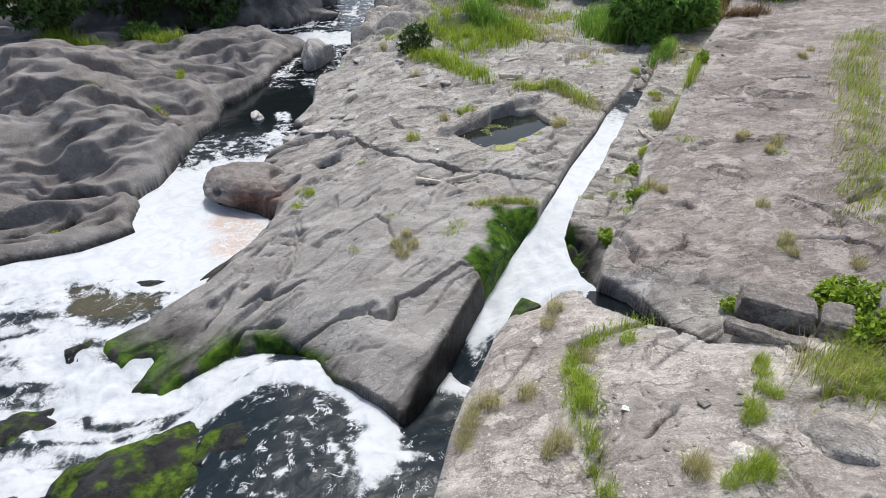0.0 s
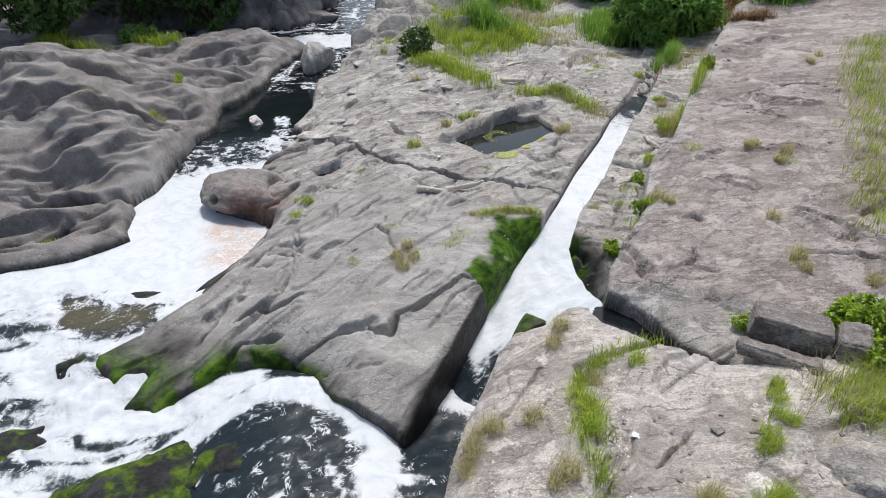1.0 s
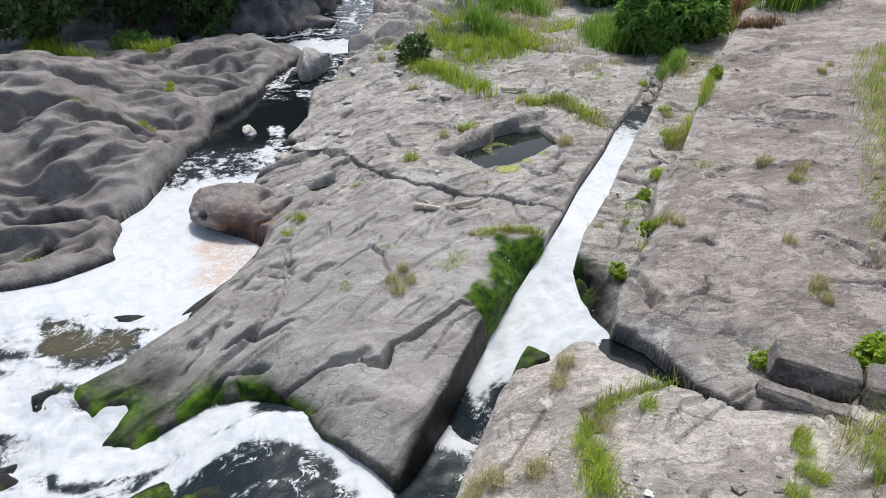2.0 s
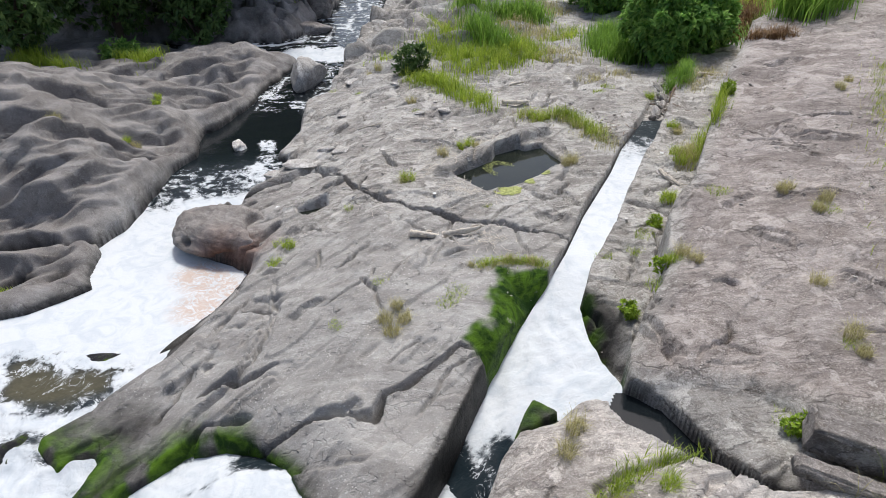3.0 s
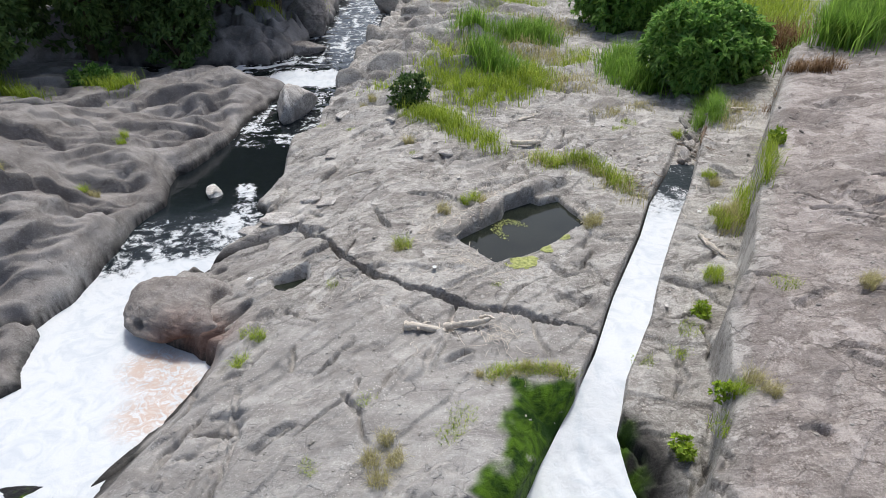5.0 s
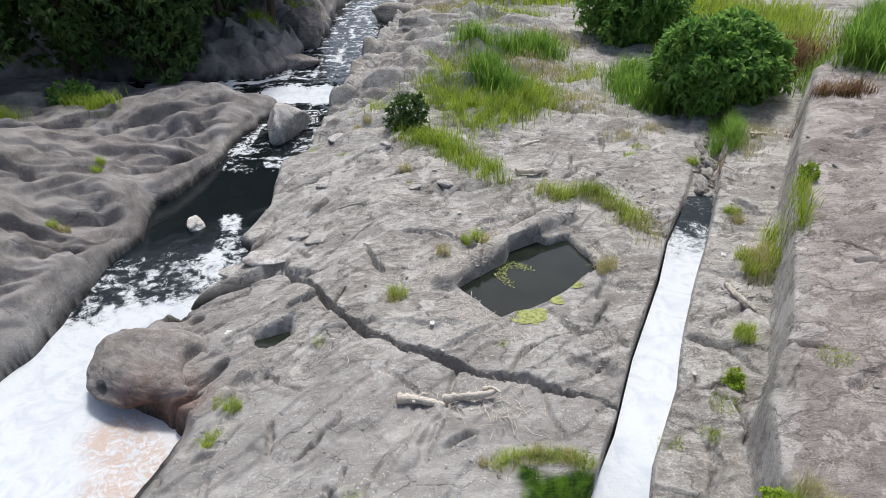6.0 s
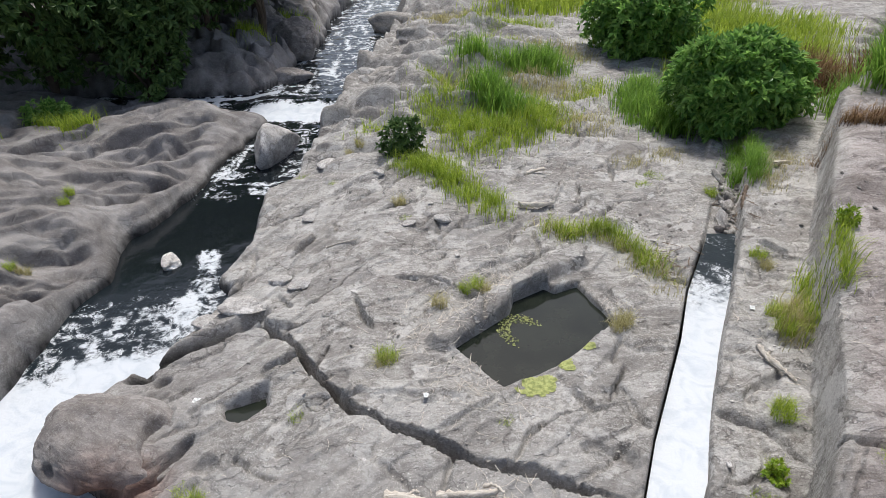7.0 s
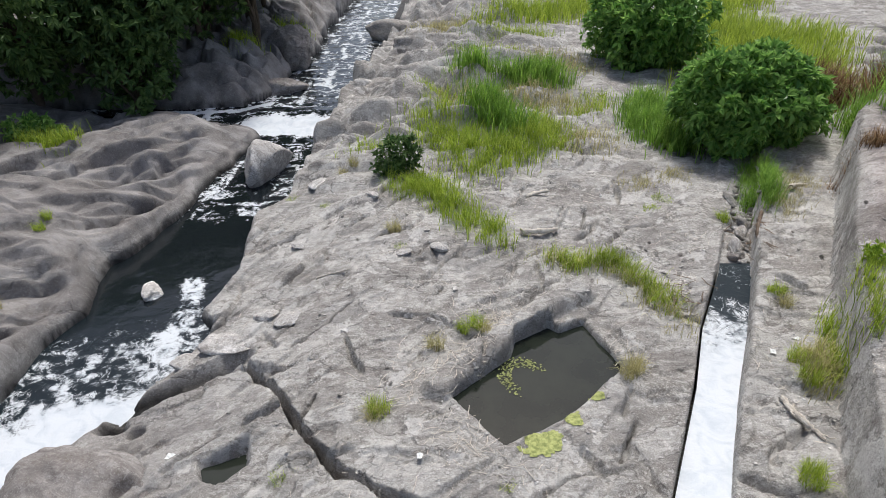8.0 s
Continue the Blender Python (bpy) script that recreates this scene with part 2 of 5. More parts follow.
    z_fr = np.interp(x, [-1, 0.2, 0.9, 1.7, 2.6, 3.5, 5, 60], [-0.05, 0.16, 0.36, 0.56, 0.67, 0.78, 0.90, 1.3]) + 0.02 * (5.5 - y) + 0.45 * rough + 0.03 * dome
    front = -2.4 + (z_fr + 2.4) * edge(sd_fr, 0.16) - 0.16 * smooth(0.5, 0.0, sd_fr) * smooth(2.0, 0.8, x)
    sd_we = inside(wx, wy, WEDGE)
    wedge_top = -2.4 + (0.02 + 0.16 * (y - 7.1) + 0.05 * dome + 2.4) * edge(sd_we, 0.12)

    # the scoured bank across the river
    sd_lb = inside(x + 0.22 * fbm(x / 1.3, y / 1.3, 2, 90), y + 0.22 * fbm(x / 1.3, y / 1.3, 2, 93), LEFT_BANK)
    q = x + 0.8 * fbm(x / 2.6, y / 2.6, 2, 95)
    p = y + 0.8 * fbm(x / 2.6, y / 2.6, 2, 96)
    scoop = bowls((q + 0.5 * p) / 3.6, (p - 0.25 * q) / 1.7, 97)
    flute = bowls((q + 0.4 * p) / 1.5, (p - 0.35 * q) / 0.7, 99)
    hill = 1.35 * np.exp(-((x + 11.6) / 2.2) ** 2 - ((y - 18.2) / 2.6) ** 2) + 0.45 * np.exp(-((x + 9.2) / 1.2) ** 2 - ((y - 15.6) / 1.6) ** 2)
    d = np.maximum(sd_lb, 0)
    low = smooth(15.0, 12.0, y)
    up = smooth(18.5, 21.5, y + 0.15 * (x + 7))
    body = -1.0 - 0.25 * low + (0.62 - 0.25 * low) * (1 - np.exp(-d / 0.2)) + 0.09 * d + hill * smooth(0, 2.0, d)
    body = body + (0.55 * scoop - 0.2 + 0.42 * fbm(x / 3.4, y / 2.4, 2, 85)) * smooth(0.05, 0.6, d) * (1 - 0.35 * up)
    # bedding that dips gently: long treads, each ending in a steep scoured riser
    bed = body + 0.05 * (x + 9) - 0.02 * (y - 18) * up + 0.2 * fbm(x / 1.6, y / 1.2, 2, 88)
    thick = 0.30
    f = bed / thick - np.floor(bed / thick)
    shelf = thick * (smooth(0.0, 0.30, f) - f) * (0.55 + 0.45 * smooth(-0.3, 0.2, fbm(x / 1.8, y / 1.8, 2, 87)))
    where = smooth(-0.2, 0.3, fbm(x / 2.0, y / 2.0, 2, 84))
    z_lb = body + 0.5 * shelf * smooth(0.0, 0.3, d) + (0.16 * where * (flute - 0.4)) * smooth(0.1, 0.6, d)
    z_lb = carve_scallops(x, y, z_lb + 0.14 * smooth(0.2, 1.0, d), d) + 0.014 * fbm(x / 0.45, y / 0.28, 4, 44, 0.55) + 0.16 * smooth(21, 26, y) * smooth(0, 1.5, d)
    bank = -2.4 + (z_lb + 2.4) * edge(sd_lb, 0.08)

    sd_ub = inside(wx + 0.5 * fbm(x / 1.5, y / 1.5, 2, 55), wy, UPPER_BANK)
    d = np.maximum(sd_ub, 0)
    z_ub = -0.6 + 1.0 * (1 - np.exp(-d / 1.2)) + 0.12 * d + 0.75 * np.abs(fbm(x / 1.8, y / 1.4, 3, 57)) + 0.1 * step + 0.05 * np.maximum(0, y - 31) + 0.4 * tilted(0.75 * y + 0.35 * x + 1.1 * fbm(x / 2.2, y / 2.2, 2, 58), 0.15) * smooth(0.2, 0.8, d)
    upper = -2.4 + (z_ub + 2.4) * edge(sd_ub, 0.2)

    z = np.maximum.reduce([mid, strip, ter, apron, front, wedge_top, bank, upper])
    # the upper end of the cut channel is filled with rubble
    fill_d, _ = line_distance(x, y, [(5.95, 18.25), (6.7, 19.9), (7.9, 22.6), (8.6, 25)])
    z = np.maximum(z, np.where(fill_d < 0.6, -0.16 + 0.12 * np.clip(y - 18.3, -3, 5) + 0.07 * fbm(x / 0.2, y / 0.2, 3, 15), -9))

    inlet, _ = line_distance(wx, wy, [(-4.9, 15.1), (-4.2, 15.45), (-3.3, 15.95)])
    z = z - 0.3 * smooth(0.34, 0.12, inlet)
    pond_sd = inside(x + 0.4 * wob, y + 0.4 * wob, POND)
    z = z - 0.5 * smooth(-0.02, 0.10, pond_sd)
    z = z + 0.2 * smooth(0.30, 0.12, np.abs(line_distance(x, y, [(0.1, 14.75), (1.15, 15.85), (1.95, 16.6), (2.6, 17.0)])[0])) * (pond_sd < 0)
    pool_sd = inside(x + 0.4 * wob, y + 0.4 * wob, SMALL_POOL)
    z = z - 0.3 * smooth(-0.04, 0.12, pool_sd)
    for pts, half, depth in CRACKS:
        cd, along = line_distance(wx, wy, pts)
        taper = smooth(0, 0.12, along) * smooth(1, 0.9, along)
        w = half * (0.75 + 0.6 * gnoise(x / 0.5, y / 0.5, 12)) * (0.4 + 0.6 * taper)
        z = z - depth * smooth(w * 1.2, w * 0.55, cd) * (0.5 + 0.5 * taper)
    z = cut_joints(x, y, z)
    # scoured hollows
    for hx, hy, r, dep in ((-4.95, 14.7, 0.22, 0.4), (-4.5, 14.55, 0.14, 0.2),
                           (-7.9, 13.1, 0.3, 0.35), (-3.1, 12.6, 0.2, 0.15), (2.45, 13.55, 0.12, 0.1)):
        z = z - dep * np.exp(-(((x - hx) / r) ** 2 + ((y - hy) / (0.7 * r)) ** 2) ** 2)

    patches = 0.5 + 0.8 * fbm(x / 0.5, y / 0.5, 3, 101)
    moss = smooth(-0.06, 0.10, moss_sd + 0.30 * (patches - 0.5)) * smooth(0.95, 0.55, brow + 0.3 * (patches - 0.5))
    foot = smooth(0.75, 0.0, np.abs(sd_mid)) * smooth(-0.75, -1.05, z) * smooth(8.4, 7.9, y) * smooth(-0.9, -1.9, x) * smooth(-6.2, -5.9, x)
    flank = smooth(0.42, 0.2, line_distance(x, y, [(2.2, 10.0), (2.3, 8.8), (2.42, 7.6)])[0]) * smooth(0.34, 0.1, z)
    right_moss = flank * smooth(10.2, 9.8, y)
    wedge = smooth(-0.02, 0.06, sd_we) * smooth(0.16, 0.08, z)
    moss = np.clip(np.maximum.reduce([moss, foot * smooth(0.2, 0.5, patches) * 1.2, right_moss * smooth(0.3, 0.6, patches), 0.75 * wedge * smooth(0.2, 0.6, patches)]), 0, 1)
    level = water_level(x, y)
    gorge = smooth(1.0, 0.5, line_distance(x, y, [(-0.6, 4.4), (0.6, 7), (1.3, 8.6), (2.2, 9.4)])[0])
    # The slab's wall along the cleft goes near black over its whole face.
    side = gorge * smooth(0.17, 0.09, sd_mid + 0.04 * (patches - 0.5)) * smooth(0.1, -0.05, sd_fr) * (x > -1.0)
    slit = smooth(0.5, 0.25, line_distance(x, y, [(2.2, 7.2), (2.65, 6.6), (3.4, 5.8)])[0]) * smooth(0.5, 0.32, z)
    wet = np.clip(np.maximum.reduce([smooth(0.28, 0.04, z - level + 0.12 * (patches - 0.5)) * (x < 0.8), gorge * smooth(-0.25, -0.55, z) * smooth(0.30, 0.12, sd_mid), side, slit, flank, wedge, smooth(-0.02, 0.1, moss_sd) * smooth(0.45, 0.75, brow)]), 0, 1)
    # The upper bank takes this darker rock too: weathering, plus tree shade as colour.
    smooth_dark = np.clip(np.maximum(np.maximum(smooth(-0.1, 0.3, sd_lb), smooth(-0.2, 0.3, sd_ub)), 0.45 * smooth(-2.2, -4.2, x) * smooth(17, 15, y)), 0, 1)
    warm = smooth(0, 0.5, sd_ter)
    polish = smooth(0, 0.3, sd_mid) * smooth(13.4, 11.6, y + 0.5 * wob * 8) * smooth(1.6, 0.2, x - 0.3 * (y - 8)) * (1 - moss)
    pale = smooth(0, 0.4, sd_fr) * (1 - warm)
    red = np.clip(1.3 * np.exp(-((x + 4.3) / 0.7) ** 2 - ((y - 12.45) / 0.45) ** 2), 0, 1) * smooth(-0.2, -0.55, z)
    return z, dict(moss=moss, wet=wet, smooth_dark=smooth_dark, warm=warm, pale=pale, red=red, polish=polish)


def water_level(x, y):
    """The river falls from pool to pool towards the near end."""
    z = -0.95 + 0.04 * np.clip(y - 22, 0, 6) + 0.22 * smooth(28, 29.5, y) + 0.022 * np.clip(y - 30, 0, 15)
    z = z - 0.28 * smooth(17.5, 13, y) - 0.10 * smooth(10.5, 8.2, y) - 0.2 * smooth(8.4, 6.6, y) * smooth(-2.4, -4.8, x) + 0.40 * smooth(8.0, 7.0, y) * smooth(-4.2, -2.2, x)
    return z


def sheet(name, xs, ys, z, material, masks=(), keep=None):
    """A gridded surface as one mesh, with its masks as attributes of the points."""
    nx, ny = len(xs), len(ys)
    gx, gy = np.meshgrid(xs, ys)
    co = np.stack([gx, gy, z], -1).reshape(-1, 3).astype(np.float32)
    idx = np.arange(nx * ny).reshape(ny, nx)
    quads = np.stack([idx[:-1, :-1], idx[:-1, 1:], idx[1:, 1:], idx[1:, :-1]], -1).reshape(-1, 4)
    if keep is not None:
        quads = quads[keep.reshape(-1)[quads].any(1)]
        used = np.unique(quads)
        remap = np.zeros(nx * ny, np.int64)
        remap[used] = np.arange(len(used))
        quads, co = remap[quads], co[used]
    else:
        used = slice(None)
    me = bpy.data.meshes.new(name)
    me.vertices.add(len(co))
    me.vertices.foreach_set("co", co.ravel())
    me.loops.add(quads.size)
    me.loops.foreach_set("vertex_index", quads.ravel().astype(np.int32))
    me.polygons.add(len(quads))
    me.polygons.foreach_set("loop_start", np.arange(0, quads.size, 4, dtype=np.int32))
    me.polygons.foreach_set("use_smooth", np.ones(len(quads), bool))
    me.update(calc_edges=True)
    for key, values in dict(masks).items():
        me.attributes.new(key, "FLOAT", "POINT").data.foreach_set("value", np.broadcast_to(values, gx.shape).reshape(-1)[used].astype(np.float32))
    me.materials.append(material)
    return new(name, me)


# ---- materials ----
class Nodes:
    """A short way to write a node material."""

    def __init__(self, name):
        self.material = bpy.data.materials.new(name)
        self.material.use_nodes = True
        self.tree = self.material.node_tree
        self.bsdf = self.tree.nodes["Principled BSDF"]
        self.geo = self.tree.nodes.new("ShaderNodeTexCoord").outputs["Object"]

    def add(self, kind, **inputs):
        n = self.tree.nodes.new(kind)
        for key, value in inputs.items():
            self.set(n.inputs[key.replace("_", " ")], value)
        return n

    def set(self, socket, value):
        if isinstance(value, bpy.types.NodeSocket):
            self.tree.links.new(value, socket)
        else:
            socket.default_value = value

    def attribute(self, name):
        n = self.tree.nodes.new("ShaderNodeAttribute")
        n.attribute_name = name
        return n.outputs["Fac"]

    def mapped(self, turn=0.0, scale=(1, 1, 1)):
        n = self.tree.nodes.new("ShaderNodeMapping")
        self.set(n.inputs["Vector"], self.geo)
        n.inputs["Rotation"].default_value, n.inputs["Scale"].default_value = (0, 0, turn), scale
        return n.outputs[0]

    def noise(self, scale, detail=5.0, rough=0.6, vector=None, distortion=0.0):
        n = self.add("ShaderNodeTexNoise", Scale=scale, Detail=detail, Roughness=rough, Distortion=distortion)
        self.set(n.inputs["Vector"], vector or self.geo)
        return n.outputs["Fac"]

    def voronoi(self, scale, feature="F1", vector=None):
        n = self.add("ShaderNodeTexVoronoi", Scale=scale)
        n.feature = feature
        self.set(n.inputs["Vector"], vector or self.geo)
        return n.outputs["Distance"]

    def ramp(self, value, low, high, to_low=0.0, to_high=1.0):
        n = self.add("ShaderNodeMapRange", Value=value)
        n.interpolation_type = "SMOOTHSTEP"
        for key, v in (("From Min", low), ("From Max", high), ("To Min", to_low), ("To Max", to_high)):
            n.inputs[key].default_value = v
        return n.outputs[0]

    def math(self, op, a, b=0.0):
        n = self.tree.nodes.new("ShaderNodeMath")
        n.operation = op
        self.set(n.inputs[0], a), self.set(n.inputs[1], b)
        return n.outputs[0]

    def mix(self, fac, a, b, blend="MIX"):
        n = self.tree.nodes.new("ShaderNodeMix")
        n.data_type, n.blend_type = "RGBA", blend
        for socket, value in ((n.inputs[0], fac), (n.inputs[6], a), (n.inputs[7], b)):
            self.set(socket, (*value, 1) if isinstance(value, tuple) and len(value) == 3 else value)
        return n.outputs[2]

    def bump(self, height, strength, distance, normal=None):
        n = self.add("ShaderNodeBump", Height=height, Strength=strength, Distance=distance)
        if normal:
            self.set(n.inputs["Normal"], normal)
        return n.outputs[0]

    def out(self, colour, roughness=0.9, normal=None, specular=0.3):
        self.set(self.bsdf.inputs["Base Color"], (*colour, 1) if isinstance(colour, tuple) else colour)
        self.set(self.bsdf.inputs["Roughness"], roughness)
        self.set(self.bsdf.inputs["Specular IOR Level"], specular)
        if normal:
            self.set(self.bsdf.inputs["Normal"], normal)
        return self.material


def rock_material(name, tint=(1, 1, 1), masks=True):
    n = Nodes(name)
    grain = n.mapped(radians(-48), (0.6, 2.0, 1.5))
    broad = n.noise(0.5, 5, 0.62)
    streak = n.noise(2.6, 9, 0.72, grain, 1.6)
    fibre = n.noise(10, 8, 0.78, grain, 1.8)
    speck = n.noise(42, 5, 0.75)
    mid = n.noise(4.2, 9, 0.74, None, 0.5)
    c = lambda r, g, b: (r * tint[0], g * tint[1], b * tint[2])
    col = n.mix(n.ramp(broad, 0.33, 0.68), c(0.275, 0.258, 0.238), c(0.40, 0.382, 0.356))
    col = n.mix(n.ramp(streak, 0.53, 0.58, 0, 0.6), col, c(0.53, 0.505, 0.47))
    col = n.mix(n.ramp(streak, 0.46, 0.41, 0, 0.6), col, c(0.17, 0.15, 0.132))
    col = n.mix(n.ramp(mid, 0.55, 0.59, 0, 0.55), col, c(0.56, 0.535, 0.50))
    col = n.mix(n.ramp(mid, 0.43, 0.38, 0, 0.6), col, c(0.16, 0.143, 0.128))
    col = n.mix(n.ramp(fibre, 0.56, 0.61, 0, 0.6), col, c(0.60, 0.575, 0.54))
    col = n.mix(n.ramp(fibre, 0.43, 0.37, 0, 0.5), col, c(0.12, 0.105, 0.093))
    swirl_grain = n.noise(13, 8, 0.75, None, 2.2)
    col = n.mix(n.ramp(swirl_grain, 0.54, 0.60, 0, 0.45), col, c(0.64, 0.62, 0.585))
    col = n.mix(n.ramp(swirl_grain, 0.43, 0.37, 0, 0.32), col, c(0.13, 0.115, 0.10))
    col = n.mix(n.ramp(speck, 0.56, 0.62, 0, 0.55), col, c(0.68, 0.66, 0.625))
    col = n.mix(n.ramp(speck, 0.43, 0.36, 0, 0.48), col, c(0.09, 0.08, 0.072))
    shift = n.add("ShaderNodeTexNoise", Scale=1.6, Detail=4.0, Roughness=0.6)
    n.set(shift.inputs["Vector"], n.geo)
    where = n.add("ShaderNodeVectorMath")
    where.operation = "MULTIPLY_ADD"
    n.set(where.inputs[0], shift.outputs["Color"]), n.set(where.inputs[2], n.mapped(radians(-48), (0.75, 1.5, 1)))
    where.inputs[1].default_value = (0.9, 0.9, 0.9)
    cell = n.add("ShaderNodeTexVoronoi", Scale=1.15)
    n.set(cell.inputs["Vector"], where.outputs[0])
    plate = n.add("ShaderNodeSeparateColor", Color=cell.outputs["Color"]).outputs[0]
    col = n.mix(n.ramp(plate, 0.70, 0.74, 0, 0.22), col, c(0.56, 0.54, 0.515))
    col = n.mix(n.ramp(plate, 0.34, 0.30, 0, 0.22), col, c(0.19, 0.168, 0.15))
    split = n.voronoi(1.15, "DISTANCE_TO_EDGE", where.outputs[0])
    seam = n.math("MULTIPLY", n.ramp(split, 0.028, 0.008), n.ramp(n.noise(0.9, 3), 0.48, 0.56))
    col = n.mix(n.math("MULTIPLY", seam, 0.45), col, c(0.075, 0.066, 0.06))
    small = n.voronoi(3.4, "DISTANCE_TO_EDGE", where.outputs[0])
    chink = n.math("MULTIPLY", n.ramp(small, 0.035, 0.008), n.ramp(n.noise(1.7, 4, 0.6), 0.52, 0.58))
    seam = n.math("MAXIMUM", seam, chink)
    col = n.mix(n.math("MULTIPLY", chink, 0.35), col, c(0.075, 0.066, 0.06))
    stain = n.ramp(n.noise(0.85, 9, 0.72, n.mapped(0.2, (0.6, 1.3, 1)), 0.8), 0.515, 0.55)
    col = n.mix(n.math("MULTIPLY", stain, 0.42), col, n.mix(swirl_grain, c(0.10, 0.09, 0.083), c(0.25, 0.23, 0.215)))
    crust = n.math("MULTIPLY", n.ramp(n.noise(1.5, 8, 0.62), 0.585, 0.60), n.ramp(swirl_grain, 0.3, 0.55))
    col = n.mix(n.math("MULTIPLY", crust, 0.62), col, n.mix(swirl_grain, c(0.50, 0.48, 0.455), c(0.70, 0.68, 0.65)))
    # hairline joints that break the face into long flakes, and scattered pale chips
    flaky = n.add("ShaderNodeVectorMath")
    flaky.operation = "MULTIPLY_ADD"
    n.set(flaky.inputs[0], shift.outputs["Color"]), n.set(flaky.inputs[2], n.mapped(radians(-48), (0.55, 1.9, 1)))
    flaky.inputs[1].default_value = (0.6, 0.6, 0.6)
    hair = n.math("MULTIPLY", n.ramp(n.voronoi(5.2, "DISTANCE_TO_EDGE", flaky.outputs[0]), 0.035, 0.010), n.ramp(n.noise(2.6, 5, 0.65), 0.50, 0.57))
    col = n.mix(n.math("MULTIPLY", hair, 0.22), col, c(0.07, 0.06, 0.054))
    seam = n.math("MAXIMUM", seam, n.math("MULTIPLY", hair, 0.4))
    chip = n.math("MULTIPLY", n.ramp(n.voronoi(17), 0.22, 0.16), n.ramp(n.noise(1.3, 5, 0.65), 0.52, 0.60))
    col = n.mix(n.math("MULTIPLY", chip, 0.75), col, c(0.66, 0.64, 0.61))
    rough = n.ramp(speck, 0.3, 0.7, 0.8, 0.95)
    if masks:
        smooth_dark, warm, wet, moss, red = (n.attribute(k) for k in ("smooth_dark", "warm", "wet", "moss", "red"))
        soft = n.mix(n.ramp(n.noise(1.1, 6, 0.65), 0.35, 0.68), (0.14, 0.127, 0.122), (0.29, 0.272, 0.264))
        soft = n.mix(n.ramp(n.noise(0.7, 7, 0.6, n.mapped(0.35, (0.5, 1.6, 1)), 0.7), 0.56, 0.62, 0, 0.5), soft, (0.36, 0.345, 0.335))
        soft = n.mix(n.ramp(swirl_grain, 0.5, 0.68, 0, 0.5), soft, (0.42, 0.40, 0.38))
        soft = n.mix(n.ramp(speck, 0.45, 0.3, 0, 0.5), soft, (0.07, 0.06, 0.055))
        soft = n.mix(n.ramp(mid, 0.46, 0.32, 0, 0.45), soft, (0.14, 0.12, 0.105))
        col = n.mix(n.math("MULTIPLY", smooth_dark, 0.86), col, soft)
        worn = n.mix(n.ramp(n.noise(0.9, 7, 0.66, grain, 0.8), 0.36, 0.66), (0.235, 0.223, 0.213), (0.40, 0.386, 0.368))
        worn = n.mix(n.ramp(fibre, 0.57, 0.63, 0, 0.5), worn, (0.62, 0.605, 0.58))
        worn = n.mix(n.ramp(fibre, 0.41, 0.35, 0, 0.45), worn, (0.17, 0.155, 0.14))
        worn = n.mix(n.ramp(swirl_grain, 0.57, 0.62, 0, 0.5), worn, (0.60, 0.585, 0.56))
        worn = n.mix(n.ramp(speck, 0.42, 0.34, 0, 0.35), worn, (0.10, 0.09, 0.082))
        worn = n.mix(n.math("MULTIPLY", stain, 0.3), worn, (0.17, 0.155, 0.145))
        worn = n.mix(n.math("MULTIPLY", chip, 0.7), worn, (0.66, 0.64, 0.61))
        polish = n.attribute("polish")
        col = n.mix(n.math("MULTIPLY", polish, 0.75), col, worn)
        col = n.mix(warm, col, (0.91, 0.85, 0.845), "MULTIPLY")
        col = n.mix(n.attribute("pale"), col, (1.30, 1.25, 1.23), "MULTIPLY")
        col = n.mix(n.math("MULTIPLY", red, 0.8), col, n.mix(n.ramp(mid, 0.4, 0.65), (0.12, 0.055, 0.036), (0.24, 0.13, 0.095)))
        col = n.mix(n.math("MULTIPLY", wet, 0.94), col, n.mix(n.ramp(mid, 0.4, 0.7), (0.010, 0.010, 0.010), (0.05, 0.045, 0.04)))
        green = n.mix(n.ramp(n.noise(3.2, 5, 0.6, None, 0.6), 0.36, 0.64), (0.014, 0.040, 0.006), (0.085, 0.165, 0.014))
        col = n.mix(n.math("MULTIPLY", moss, n.ramp(n.noise(3.0, 6, 0.65), 0.22, 0.38)), col, green)
        rough = n.math("SUBTRACT", rough, n.math("MULTIPLY", wet, 0.28))
        strength = n.math("SUBTRACT", 0.9, n.math("MULTIPLY", n.math("MAXIMUM", n.math("MULTIPLY", smooth_dark, 0.35), polish), 0.45))
    else:
        strength = 0.8
    b = n.bump(streak, strength, 0.032)
    b = n.bump(n.math("SUBTRACT", 1.0, seam), 0.7, 0.02, b)
    b = n.bump(fibre, strength, 0.014, b)
    b = n.bump(swirl_grain, n.math("MULTIPLY", strength, 0.65), 0.013, b)
    b = n.bump(speck, n.math("MULTIPLY", strength, 0.75), 0.009, b)
    return n.out(col, rough, b, 0.14)


